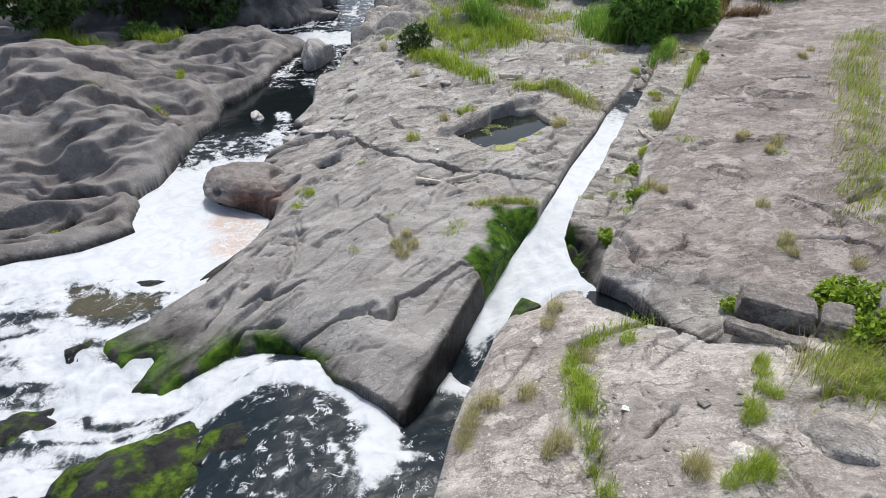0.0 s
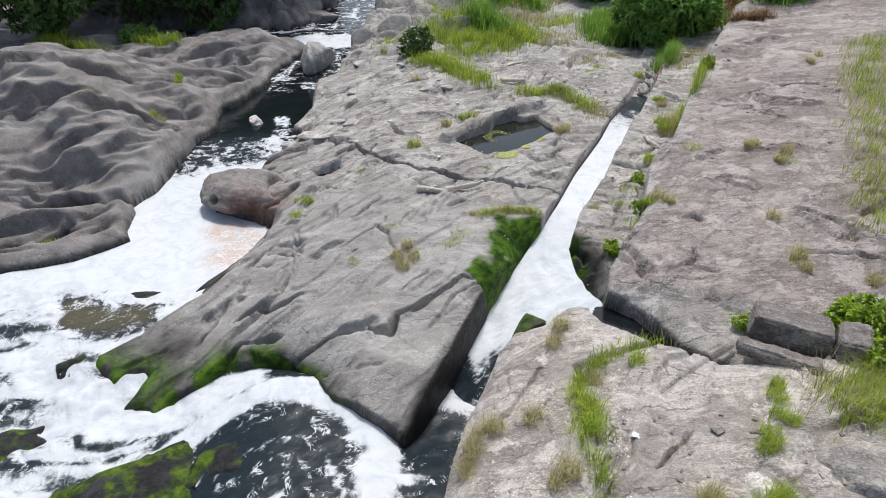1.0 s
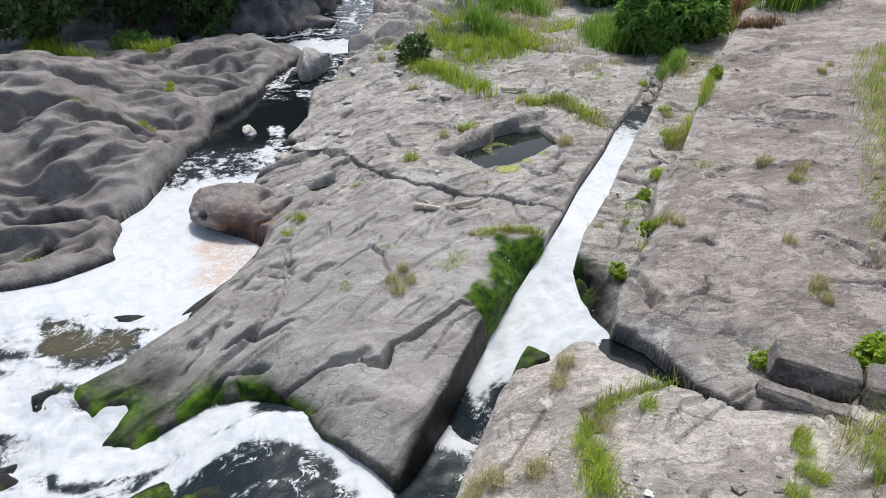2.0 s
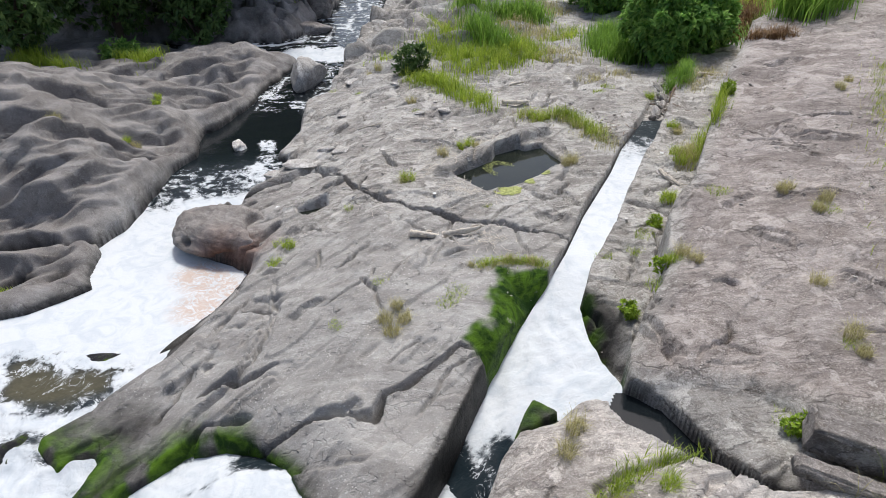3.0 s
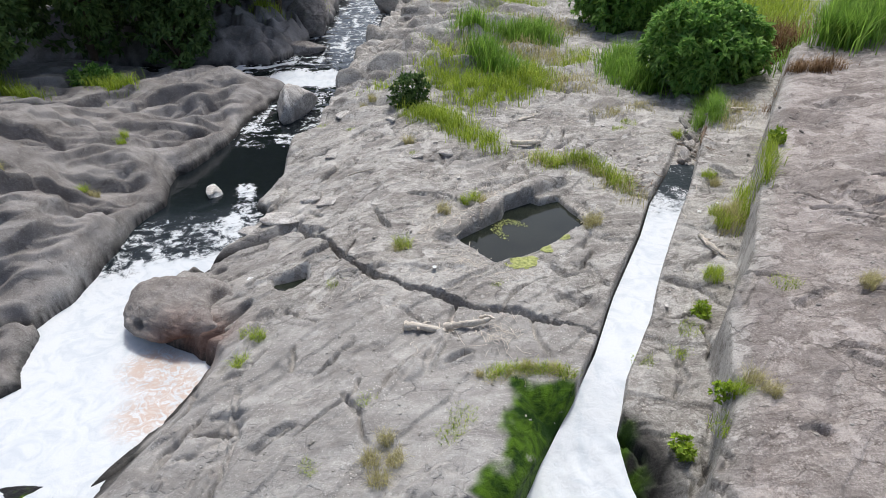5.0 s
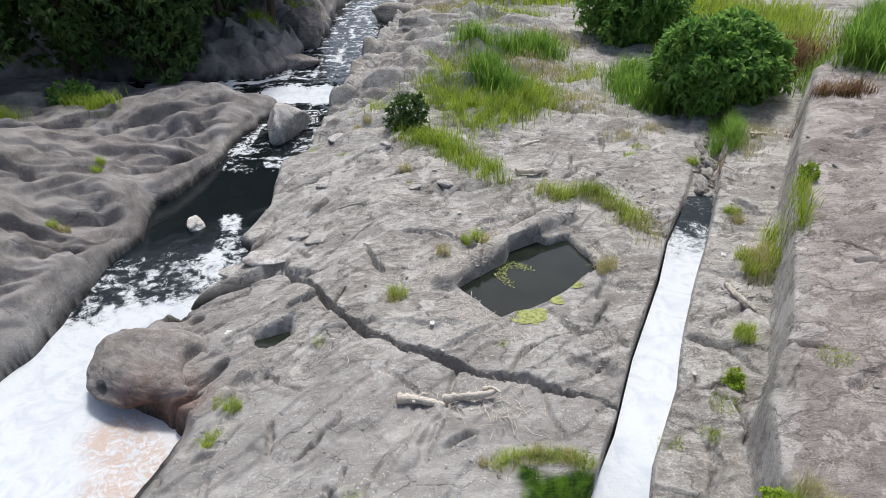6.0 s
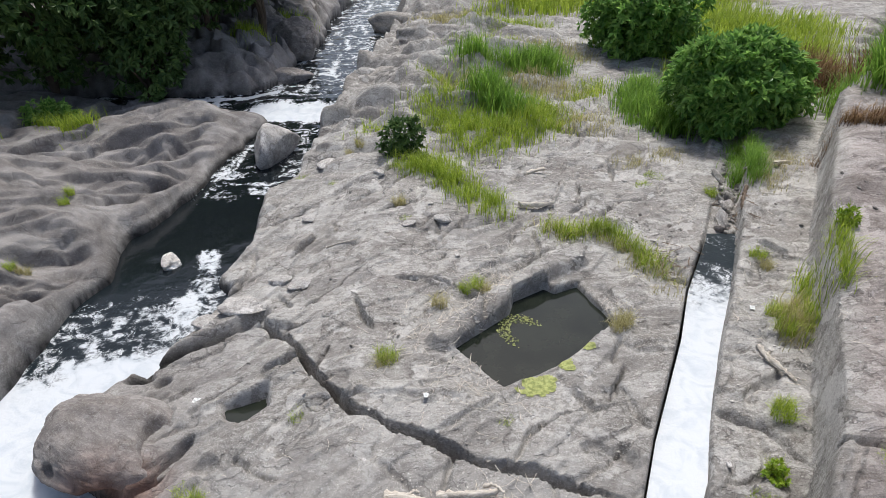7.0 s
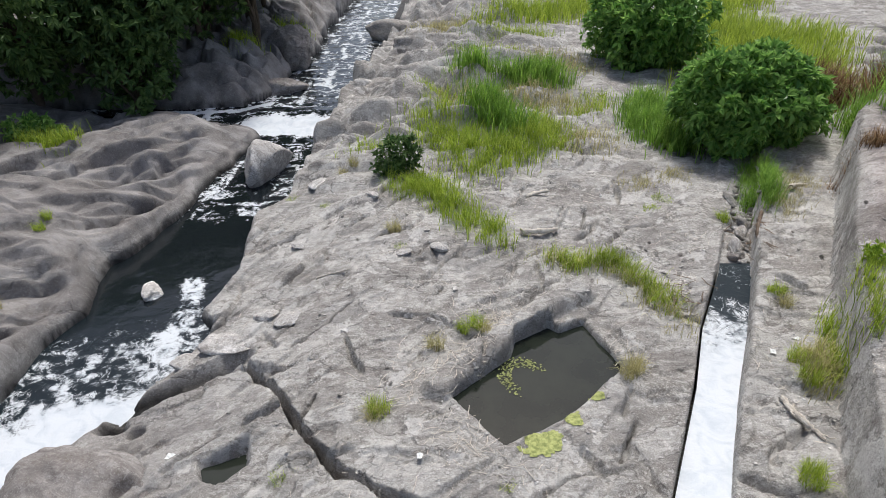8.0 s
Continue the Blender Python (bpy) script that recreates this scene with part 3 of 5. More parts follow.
def water_material(name):
    """Dark, clear water with drifting foam where the mask says so."""
    n = Nodes(name)
    foam, brown, flow, tan = (n.attribute(k) for k in ("foam", "brown", "flow", "tan"))
    lace = n.noise(9, 7, 0.66, None, 1.0)
    veil = n.noise(2.4, 5, 0.55, None, 1.5)
    drift = n.math("ADD", n.math("MULTIPLY", lace, 0.7), n.math("MULTIPLY", veil, 0.6))
    gain = n.ramp(flow, 0, 1, 1.5, 0.9)
    amount = n.math("ADD", foam, n.math("MULTIPLY", n.math("SUBTRACT", drift, 0.65), gain))
    thread = n.math("ABSOLUTE", n.math("SUBTRACT", n.noise(2.6, 4, 0.6, None, 2.6), 0.5))
    amount = n.math("ADD", amount, n.math("MULTIPLY", n.math("MULTIPLY", flow, n.ramp(thread, 0.035, 0.0)), n.ramp(veil, 0.42, 0.62, 0, 0.42)))
    crisp = n.ramp(amount, 0.42, 0.68)
    soft = n.ramp(amount, 0.30, 0.92)
    m = n.add("ShaderNodeMix", Factor=n.math("MULTIPLY", flow, 0.3))
    n.set(m.inputs[2], crisp), n.set(m.inputs[3], soft)
    white = m.outputs[0]
    deep = n.mix(brown, n.mix(flow, (0.009, 0.012, 0.014), (0.013, 0.021, 0.027)), n.mix(lace, (0.05, 0.045, 0.026), (0.11, 0.10, 0.065)))
    col = n.mix(white, deep, n.mix(n.ramp(veil, 0.3, 0.6), (0.52, 0.56, 0.60), (0.62, 0.645, 0.67)))
    col = n.mix(n.math("MULTIPLY", tan, n.ramp(n.noise(5, 5, 0.6, None, 2.5), 0.35, 0.6)), col, (0.50, 0.36, 0.28))
    rough = n.math("MAXIMUM", n.ramp(white, 0, 1, 0.07, 0.7), n.math("MULTIPLY", flow, 0.38))
    ripple = n.noise(6, 4, 0.6, None, 0.8)
    b = n.bump(ripple, n.math("ADD", 0.10, n.math("MULTIPLY", flow, 0.2)), 0.05)
    b = n.bump(lace, n.math("MULTIPLY", white, 0.25), 0.03, b)
    return n.out(col, rough, b, n.ramp(flow, 0, 1, 0.45, 0.16))


ROCK = rock_material("bedrock")

# ---- the ground: one sheet of bedrock that runs on to the horizon ----
def steps(*spans):
    out = []
    for a, b, d in spans:
        out.append(np.arange(a, b, d))
    return np.concatenate(out)


GX = steps((-400, -60, 40), (-60, -16, 1.5), (-16, -12, 0.09), (-12, -7, 0.045), (-7, 4.5, 0.027), (4.5, 9, 0.042), (9, 14, 0.12), (14, 60, 1.5), (60, 401, 40))
GY = steps((-400, -20, 38), (-20, 2.4, 0.8), (2.4, 10.5, 0.025), (10.5, 17.5, 0.034), (17.5, 26, 0.06), (26, 46, 0.14), (46, 64, 0.3), (64, 80, 1.5), (80, 401, 40))
gx, gy = np.meshgrid(GX, GY)
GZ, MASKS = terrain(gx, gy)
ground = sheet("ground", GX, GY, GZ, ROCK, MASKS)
tagged(ground, "grey-brown layered bedrock, scoured smooth and cracked, with mossy wet edges", "bedrock", kind="structure")


def height(x, y):
    """The ground's height at a place, from the grid."""
    i = int(np.clip(np.searchsorted(GX, x) - 1, 0, len(GX) - 2))
    j = int(np.clip(np.searchsorted(GY, y) - 1, 0, len(GY) - 2))
    u, v = (x - GX[i]) / (GX[i + 1] - GX[i]), (y - GY[j]) / (GY[j + 1] - GY[j])
    return float((GZ[j, i] * (1 - u) + GZ[j, i + 1] * u) * (1 - v) + (GZ[j + 1, i] * (1 - u) + GZ[j + 1, i + 1] * u) * v)


# ---- water ----
WATER = water_material("river water")
WX, WY = np.arange(-13.0, 1.9, 0.045), np.concatenate([np.arange(-12, 2.5, 0.5), np.arange(2.5, 18, 0.045), np.arange(18, 62, 0.09)])
wx, wy = np.meshgrid(WX, WY)
wz = water_level(wx, wy)
swirl = np.hypot((wx + 2.35), (wy - 5.35) * 1.05)
angle = np.arctan2(wy - 5.35, wx + 2.35)
turb = fbm(wx / 0.7, wy / 0.7, 4, 201)
bend = 0.35 * fbm(wx / 1.1, wy / 1.1, 2, 207)
silk = fbm((wx + bend) / 1.3 + 0.4 * wy, (wy + bend) / 0.34 - 0.35 * wx, 4, 203)
# the foam pool, its torn upper edge, the dark pool and the rapids above
edge_line = wy + 0.9 * turb - 0.45 * (wx + 6.5)
foam = 1.0 * smooth(16.5, 14.3, edge_line)
foam = np.maximum(foam, (0.45 + 0.35 * fbm(wx / 0.5, wy / 0.3, 3, 209)) * smooth(18.6, 17.0, wy - 0.5 * (wx + 5.2)) * smooth(13.6, 15.0, wy))
foam = np.maximum(foam, 0.62 * smooth(0.55, 0.1, line_distance(wx, wy, [(-4.9, 16.5), (-5.0, 18.0), (-5.2, 18.9)])[0]) + 0.2 * turb * smooth(19.5, 18, wy) * smooth(15, 16, wy))
streaks = np.maximum(silk, fbm(wx / 0.5, wy / 1.6, 3, 211))
rapid = 0.36 + 0.62 * streaks + 0.7 * smooth(1.0, 0.2, np.abs(wy - 28.4 + 0.2 * turb)) * smooth(-7.4, -6.2, wx)
rapid = np.maximum(rapid, 0.75 * smooth(0.3, 0.1, np.abs(line_distance(wx, wy, [(-9.6, 29.25), (-7.4, 29.5), (-6.4, 30.4)])[0])))
foam = np.maximum(foam, rapid * smooth(20.6, 22.5, wy))
near = smooth(10.2, 8.9, wy + 0.5 * turb + 0.12 * (wx + 6))
brown = smooth(0.95, 0.55, np.hypot((wx + 6.2) / 1.35, (wy - 9.35) / 0.95) + 0.25 * turb)
arc = np.exp(-((swirl - 1.5 - 0.10 * angle + 0.12 * turb) / 0.3) ** 2) * smooth(-0.9, 0.3, angle)
band = smooth(0.75, 0.1, line_distance(wx, wy, [(-7.2, 8.0), (-5.8, 7.25), (-4.8, 6.7), (-3.9, 7.0), (-3.2, 7.35)])[0])
nearfoam = np.where(wx < -4.3 - 0.25 * (wy - 6.5), 0.66 + 0.75 * silk, 0.26 + 0.95 * silk)
lip = smooth(0.35, 0.05, line_distance(wx, wy, [(-1.3, 5.9), (-0.75, 5.45), (-0.3, 5.15), (0.2, 5.5)])[0])
curl = fbm(angle * 1.3 + swirl * 1.6, swirl * 4.2, 4, 213, 0.6)
nearfoam = np.maximum.reduce([nearfoam, 1.15 * arc + 0.7 * silk * arc + 0.12 * smooth(2.4, 1.5, swirl), 0.95 * band + 0.3 * silk, 0.45 * lip + 0.3 * turb])
nearfoam = np.where(swirl < 1.15, 0.18 + 1.15 * curl + 0.2 * turb, nearfoam)
cleft = smooth(-0.7, -0.1, wx)
nearfoam = nearfoam * (1 - cleft) + cleft * np.maximum(0.16 + 0.9 * np.maximum(silk, 0), 0.95 * smooth(6.0, 7.5, wy + 0.8 * turb))
foam = foam * (1 - near) + near * nearfoam * (1 - 0.75 * brown)
wz = wz + (0.012 + 0.08 * near * (1 - brown) * smooth(-3.2, -4.6, wx) + 0.02 * near) * turb + 0.02 * near * fbm(wx / 0.22, wy / 0.22, 3, 215)
wz = wz + 0.04 * smooth(22, 24, wy) * fbm(wx / 0.5, wy / 0.5, 3, 220)
wz = wz - 0.22 * smooth(-0.9, -0.3, wx) * smooth(5.0, 6.2, wy)
TZ = terrain(wx, wy)[0]
river = sheet("river", WX, WY, wz, WATER, dict(foam=foam, brown=brown * near, tan=0.8 * smooth(0.75, 0.2, line_distance(wx, wy, [(-5.0, 12.2), (-4.4, 11.7), (-4.6, 11.1)])[0]), flow=np.clip(np.maximum(near, 0.6 * smooth(18.8, 16.4, wy) * smooth(13.5, 15, wy)), 0, 1)), keep=(TZ < wz + 0.1) & ((wx < -3.0) | (wy < 8.4)))
tagged(river, "dark river with drifting white foam and churning rapids between rocks", "water", kind="structure")

# the cut channel: a straight band of foaming water that spreads into a fall
CHX, CHY = np.linspace(0, 1, 29), np.concatenate([np.arange(6.5, 11, 0.04), np.arange(11, 18.5, 0.06)])
cu, cy = np.meshgrid(CHX, CHY)
left = np.interp(cy, [6.5, 7.04, 8.48, 9.44, 10.41, 11.33, 12.8, 14.9, 16.3, 18.1, 18.6], [-0.2, 0.04, 0.66, 1.16, 1.78, 2.32, 2.95, 4.0, 4.6, 5.58, 5.8])
right = np.interp(cy, [6.5, 6.95, 7.15, 7.35, 7.7, 8.35, 9.15, 9.95, 10.87, 12.2, 13.1, 14.6, 16.2, 18.1, 18.6], [0.75, 1.2, 1.8, 2.3, 2.42, 2.4, 2.34, 2.34, 2.72, 3.47, 3.83, 4.55, 5.38, 6.3, 6.5])
cx = left + (right - left) * cu
tumble = fbm(cx / 0.35, cy / 0.5, 4, 240)
z_left = np.interp(cy, [6.5, 7.0, 7.5, 8.5, 9.4, 10.4, 11.3, 18.6], [-1.4, -1.2, -1.12, -0.98, -0.72, -0.4, -0.17, -0.08])
z_right = np.interp(cy, [6.5, 7.0, 7.35, 8.0, 8.5, 9.2, 10.0, 10.8, 18.6], [-1.4, -0.6, 0.19, -0.06, -0.28, -0.38, -0.36, -0.18, -0.08])
cz = z_left + (z_right - z_left) * cu ** 1.2 + 0.07 * tumble * smooth(10.6, 9.6, cy)
channel_foam = np.where(cy < 12, 0.10 + 0.95 * smooth(7.1, 8.4, cy + 0.5 * tumble + 0.9 * cu) + 0.3 * tumble * smooth(8.6, 7.2, cy), 1.0 - 0.80 * smooth(14.6, 17.9, cy + 0.5 * tumble))
me_channel = sheet("channel_water", CHX, CHY, cz, WATER, dict(foam=channel_foam, brown=0 * cy, flow=np.maximum(smooth(11.5, 10, cy), smooth(13.5, 15, cy))))
me_channel.data.vertices.foreach_set("co", np.stack([cx, cy, cz], -1).reshape(-1).astype(np.float32))
me_channel.data.update()
tagged(me_channel, "white foaming water running down a straight cut channel into a fall", "water", kind="structure")


def still_water(name, outline, level, material, label, grow=0.12, foam=0.0):
    xs = np.arange(min(p[0] for p in outline) - grow, max(p[0] for p in outline) + grow, 0.03)
    ys = np.arange(min(p[1] for p in outline) - grow, max(p[1] for p in outline) + grow, 0.03)
    px, py = np.meshgrid(xs, ys)
    sd = inside(px, py, outline)
    ob = sheet(name, xs, ys, level + 0 * px, material, dict(foam=foam + 0 * px, brown=0 * px, flow=0 * px), keep=sd > -grow)
    return tagged(ob, label, "water", kind="structure")


def pond_material():
    n = Nodes("pond water")
    col = n.mix(n.ramp(n.noise(1.3, 4), 0.3, 0.7), (0.010, 0.013, 0.010), (0.021, 0.025, 0.018))
    return n.out(col, 0.05, n.bump(n.noise(5, 3), 0.03, 0.03), 0.4)


POND_WATER = pond_material()
still_water("pond", POND, -0.10, POND_WATER, "still olive-green water in a hollow cut into the rock")
still_water("rock_pool", SMALL_POOL, -0.56, POND_WATER, "small shallow pool of still dark water in the rock")
still_water("crevice_water", [(2.08, 6.98), (2.3, 7.4), (2.75, 7.0), (3.0, 6.4), (3.5, 5.85), (3.3, 5.7), (2.9, 5.85), (2.2, 6.7)], 0.2, WATER, "dark still water in a crevice beside the fall", 0.06)


# ---- helpers for things ----
def heights(x, y):
    """Heights of the ground at many places."""
    x, y = np.asarray(x, float), np.asarray(y, float)
    i = np.clip(np.searchsorted(GX, x) - 1, 0, len(GX) - 2)
    j = np.clip(np.searchsorted(GY, y) - 1, 0, len(GY) - 2)
    u, v = (x - GX[i]) / (GX[i + 1] - GX[i]), (y - GY[j]) / (GY[j + 1] - GY[j])
    return (GZ[j, i] * (1 - u) + GZ[j, i + 1] * u) * (1 - v) + (GZ[j + 1, i] * (1 - u) + GZ[j + 1, i + 1] * u) * v


def poly_mesh(name, co, quads, material, smooth_shade=True):
    """A mesh from arrays of points and four-cornered faces."""
    co, quads = np.asarray(co, np.float32), np.asarray(quads, np.int32)
    me = bpy.data.meshes.new(name)
    me.vertices.add(len(co))
    me.vertices.foreach_set("co", co.ravel())
    me.loops.add(quads.size)
    me.loops.foreach_set("vertex_index", quads.ravel())
    me.polygons.add(len(quads))
    me.polygons.foreach_set("loop_start", np.arange(0, quads.size, 4, dtype=np.int32))
    me.polygons.foreach_set("use_smooth", np.full(len(quads), smooth_shade))
    me.update(calc_edges=True)
    me.materials.append(material)
    return me


def under(ob, parent):
    ob.parent = parent
    return ob


def part(name, bm, material, parent, label=""):
    me = bpy.data.meshes.new(name)
    bm.to_mesh(me)
    bm.free()
    me.materials.append(material)
    for p in me.polygons:
        p.use_smooth = True
    ob = under(new(name, me), parent)
    return tagged(ob, label) if label else ob


rng = np.random.default_rng(7)


# ---- rocks ----
def boulder_mesh(name, material, size, seed, rough=0.16, flat=0.0, detail=4):
    """A weathered stone: a ball cut by a few planes, then worn by noise."""
    r = random.Random(seed)
    bm = bmesh.new()
    bmesh.ops.create_icosphere(bm, subdivisions=detail, radius=1)
    cuts = []
    for _ in range(9):
        d = Vector((r.gauss(0, 1), r.gauss(0, 1), r.gauss(0, 0.8))).normalized()
        cuts.append((d, r.uniform(0.55, 0.85)))
    off = Vector((r.uniform(0, 50), r.uniform(0, 50), r.uniform(0, 50)))
    for v in bm.verts:
        p = v.co.copy()
        for d, lim in cuts:
            over = p.dot(d) - lim
            if over > 0:
                p -= d * over * 0.85
        n = noise.fractal(p * 1.7 + off, 0.8, 2.0, 4) * rough + noise.fractal(p * 6 + off, 0.8, 2.0, 3) * rough * 0.22
        p += v.co * n
        if flat and p.z > 0:
            p.z *= 1 - flat
        v.co = Vector((p.x * size[0], p.y * size[1], p.z * size[2]))
    me = bpy.data.meshes.new(name)
    bm.to_mesh(me)
    bm.free()
    me.materials.append(material)
    for p in me.polygons:
        p.use_smooth = True
    return me


def wet_rock_material():
    n = Nodes("wet mossy rock")
    up = n.add("ShaderNodeSeparateXYZ")
    geo = n.add("ShaderNodeNewGeometry")
    n.set(up.inputs[0], geo.outputs["Normal"])
    mid = n.noise(4, 6, 0.7)
    col = n.mix(n.ramp(mid, 0.4, 0.7), (0.008, 0.008, 0.009), (0.030, 0.028, 0.030))
    green = n.mix(n.ramp(n.noise(6, 6, 0.7), 0.35, 0.65), (0.014, 0.028, 0.004), (0.10, 0.165, 0.012))
    where = n.math("MULTIPLY", n.ramp(up.outputs[2], 0.35, 0.85), n.ramp(n.noise(1.25, 5, 0.65), 0.46, 0.55))
    col = n.mix(where, col, green)
    return n.out(col, n.ramp(where, 0, 1, 0.35, 0.85), n.bump(n.noise(14, 6, 0.7), 0.8, 0.05), 0.3)


PALE_ROCK = rock_material("pale rock", (1.3, 1.3, 1.32), masks=False)
GREY_ROCK = rock_material("grey rock", (0.95, 0.94, 0.93), masks=False)
BLOCK_ROCK = rock_material("cut block rock", (0.72, 0.69, 0.69), masks=False)
WHITE_ROCK = rock_material("whitened rock", (1.75, 1.75, 1.75), masks=False)
WET_ROCK = wet_rock_material()


def boulder(label, material, x, y, z, size, turn=0, seed=1, rough=0.16, flat=0.0, lean=(0, 0), group=""):
    ob = new("boulder", boulder_mesh("boulder", material, size, seed, rough, flat))
    ob.matrix_world = pose(x, y, z, lean[0], lean[1], turn)
    return tagged(ob, label, "boulder", group)


boulder("large pale angular boulder standing at the edge of the rapids", PALE_ROCK, -5.15, 24.7, -0.55, (0.72, 1.15, 0.78), -14, 11, 0.08)
boulder("small white stone standing in the dark pool", WHITE_ROCK, -5.93, 18.45, -0.93, (0.24, 0.36, 0.2), 20, 12, 0.2)
boulder("long dark wet rock with green moss in the whitewater", WET_ROCK, -4.15, 5.2, -1.46, (1.5, 0.85, 0.42), 33, 13, 0.24, 0.15)
boulder("low dark wet rock under a sheet of running water", WET_ROCK, -2.6, 5.72, -1.26, (0.95, 0.62, 0.33), 20, 14, 0.2, 0.2)
boulder("dark mossy rock washed by white water", WET_ROCK, -6.45, 6.3, -1.78, (1.15, 0.55, 0.36), 12, 15, 0.26, 0.1)
boulder("small dark wet rock in the foam", WET_ROCK, -6.3, 7.9, -1.5, (0.38, 0.24, 0.2), 70, 17, 0.2)
boulder("dark wet rock at the edge of the white water", WET_ROCK, -5.6, 4.9, -1.7, (0.55, 0.4, 0.34), 10, 18, 0.2)
boulder("dark rock awash beside the brown shallows", WET_ROCK, -5.75, 9.75, -1.36, (0.55, 0.2, 0.2), 10, 19, 0.15, 0.3)
boulder("large rounded grey boulder above the upper rapids", GREY_ROCK, -2.6, 31.3, -0.35, (1.5, 0.9, 0.75), 8, 21, 0.1)
boulder("leaning slab of grey rock beside the upper rapids", GREY_ROCK, -1.6, 29.9, -0.05, (0.7, 0.55, 0.7), 30, 22, 0.22)
boulder("rounded grey boulder beside the far bend of the river", GREY_ROCK, -2.6, 41.0, 0.0, (1.6, 1.0, 0.8), 0, 23, 0.1)
boulder("long smooth grey boulder on the upper bank", GREY_ROCK, -0.4, 36.0, 0.35, (2.3, 0.9, 0.7), 6, 24, 0.1)
boulder("smooth grey boulder on the upper bank", GREY_ROCK, -1.1, 33.2, 0.2, (1.5, 0.7, 0.65), 4, 25, 0.1)
# Bank boulders use the darker block rock: tree shade put into their colour.
boulder("rounded boulder at the foot of the shaded bank", BLOCK_ROCK, -6.6, 31.9, -0.4, (1.5, 0.8, 0.6), 10, 26, 0.1)
boulder("tall cracked grey boulder on the shaded bank", BLOCK_ROCK, -6.7, 35.8, 0.35, (1.1, 1.3, 1.1), 20, 27, 0.16)
boulder("grey boulder on the shaded bank", BLOCK_ROCK, -8.2, 36.8, 0.8, (1.3, 1.0, 0.9), 50, 28, 0.14)
boulder("weathered boulder under the trees, darkened for their shade", BLOCK_ROCK, -8.6, 31.8, 0.0, (1.2, 0.8, 0.6), 20, 29, 0.14)
boulder("rounded grey boulder among the grass", GREY_ROCK, 3.95, 4.1, 0.72, (0.48, 0.33, 0.3), -20, 30, 0.1)
boulder("whitened flat stone on the slab", WHITE_ROCK, 3.0, 3.95, 0.68, (0.17, 0.2, 0.12), 30, 31, 0.14)
boulder("pale flat stone on the slab", PALE_ROCK, 2.55, 3.9, 0.6, (0.36, 0.22, 0.1), -15, 32, 0.12)
boulder("pale flat stone beside the grass", PALE_ROCK, 3.55, 4.4, 0.72, (0.3, 0.2, 0.12), 20, 33, 0.12)
boulder("small pale stone on the slab", PALE_ROCK, 2.05, 3.95, 0.52, (0.12, 0.08, 0.08), 10, 34, 0.12)
boulder("pale stone lying at the grassy crack", PALE_ROCK, 1.72, 5.35, 0.5, (0.16, 0.2, 0.1), 40, 35, 0.14)
boulder("round grey stone beside the leafy plants", GREY_ROCK, 5.5, 5.9, 0.95, (0.3, 0.3, 0.28), 40, 36, 0.1)
for k, (bx, by, sx, sy) in enumerate(((-3.65, 16.4, 0.55, 0.3), (-3.1, 17.0, 0.26, 0.18), (-2.65, 16.85, 0.3, 0.2), (-4.3, 16.1, 0.3, 0.25))):
    boulder("flat pale stone at the water's edge", PALE_ROCK, bx, by, height(bx, by) + 0.0, (sx, sy, 0.13), 20 * k, 40 + k, 0.1, 0.3, group="flat stones by the water")
for k, (bx, by, sx) in enumerate(((-0.63, 18.45, 0.2), (-2.3, 20.3, 0.35), (-3.0, 22.0, 0.4), (-1.5, 20.9, 0.22), (0.1, 18.6, 0.24), (-2.9, 19.3, 0.25))):
    boulder("flat pale slab of stone lying on the bedrock", PALE_ROCK, bx, by, height(bx, by) + 0.02, (sx, 0.6 * sx, 0.07), 25 + 30 * k, 50 + k, 0.1, 0.3, group="loose flat stones")



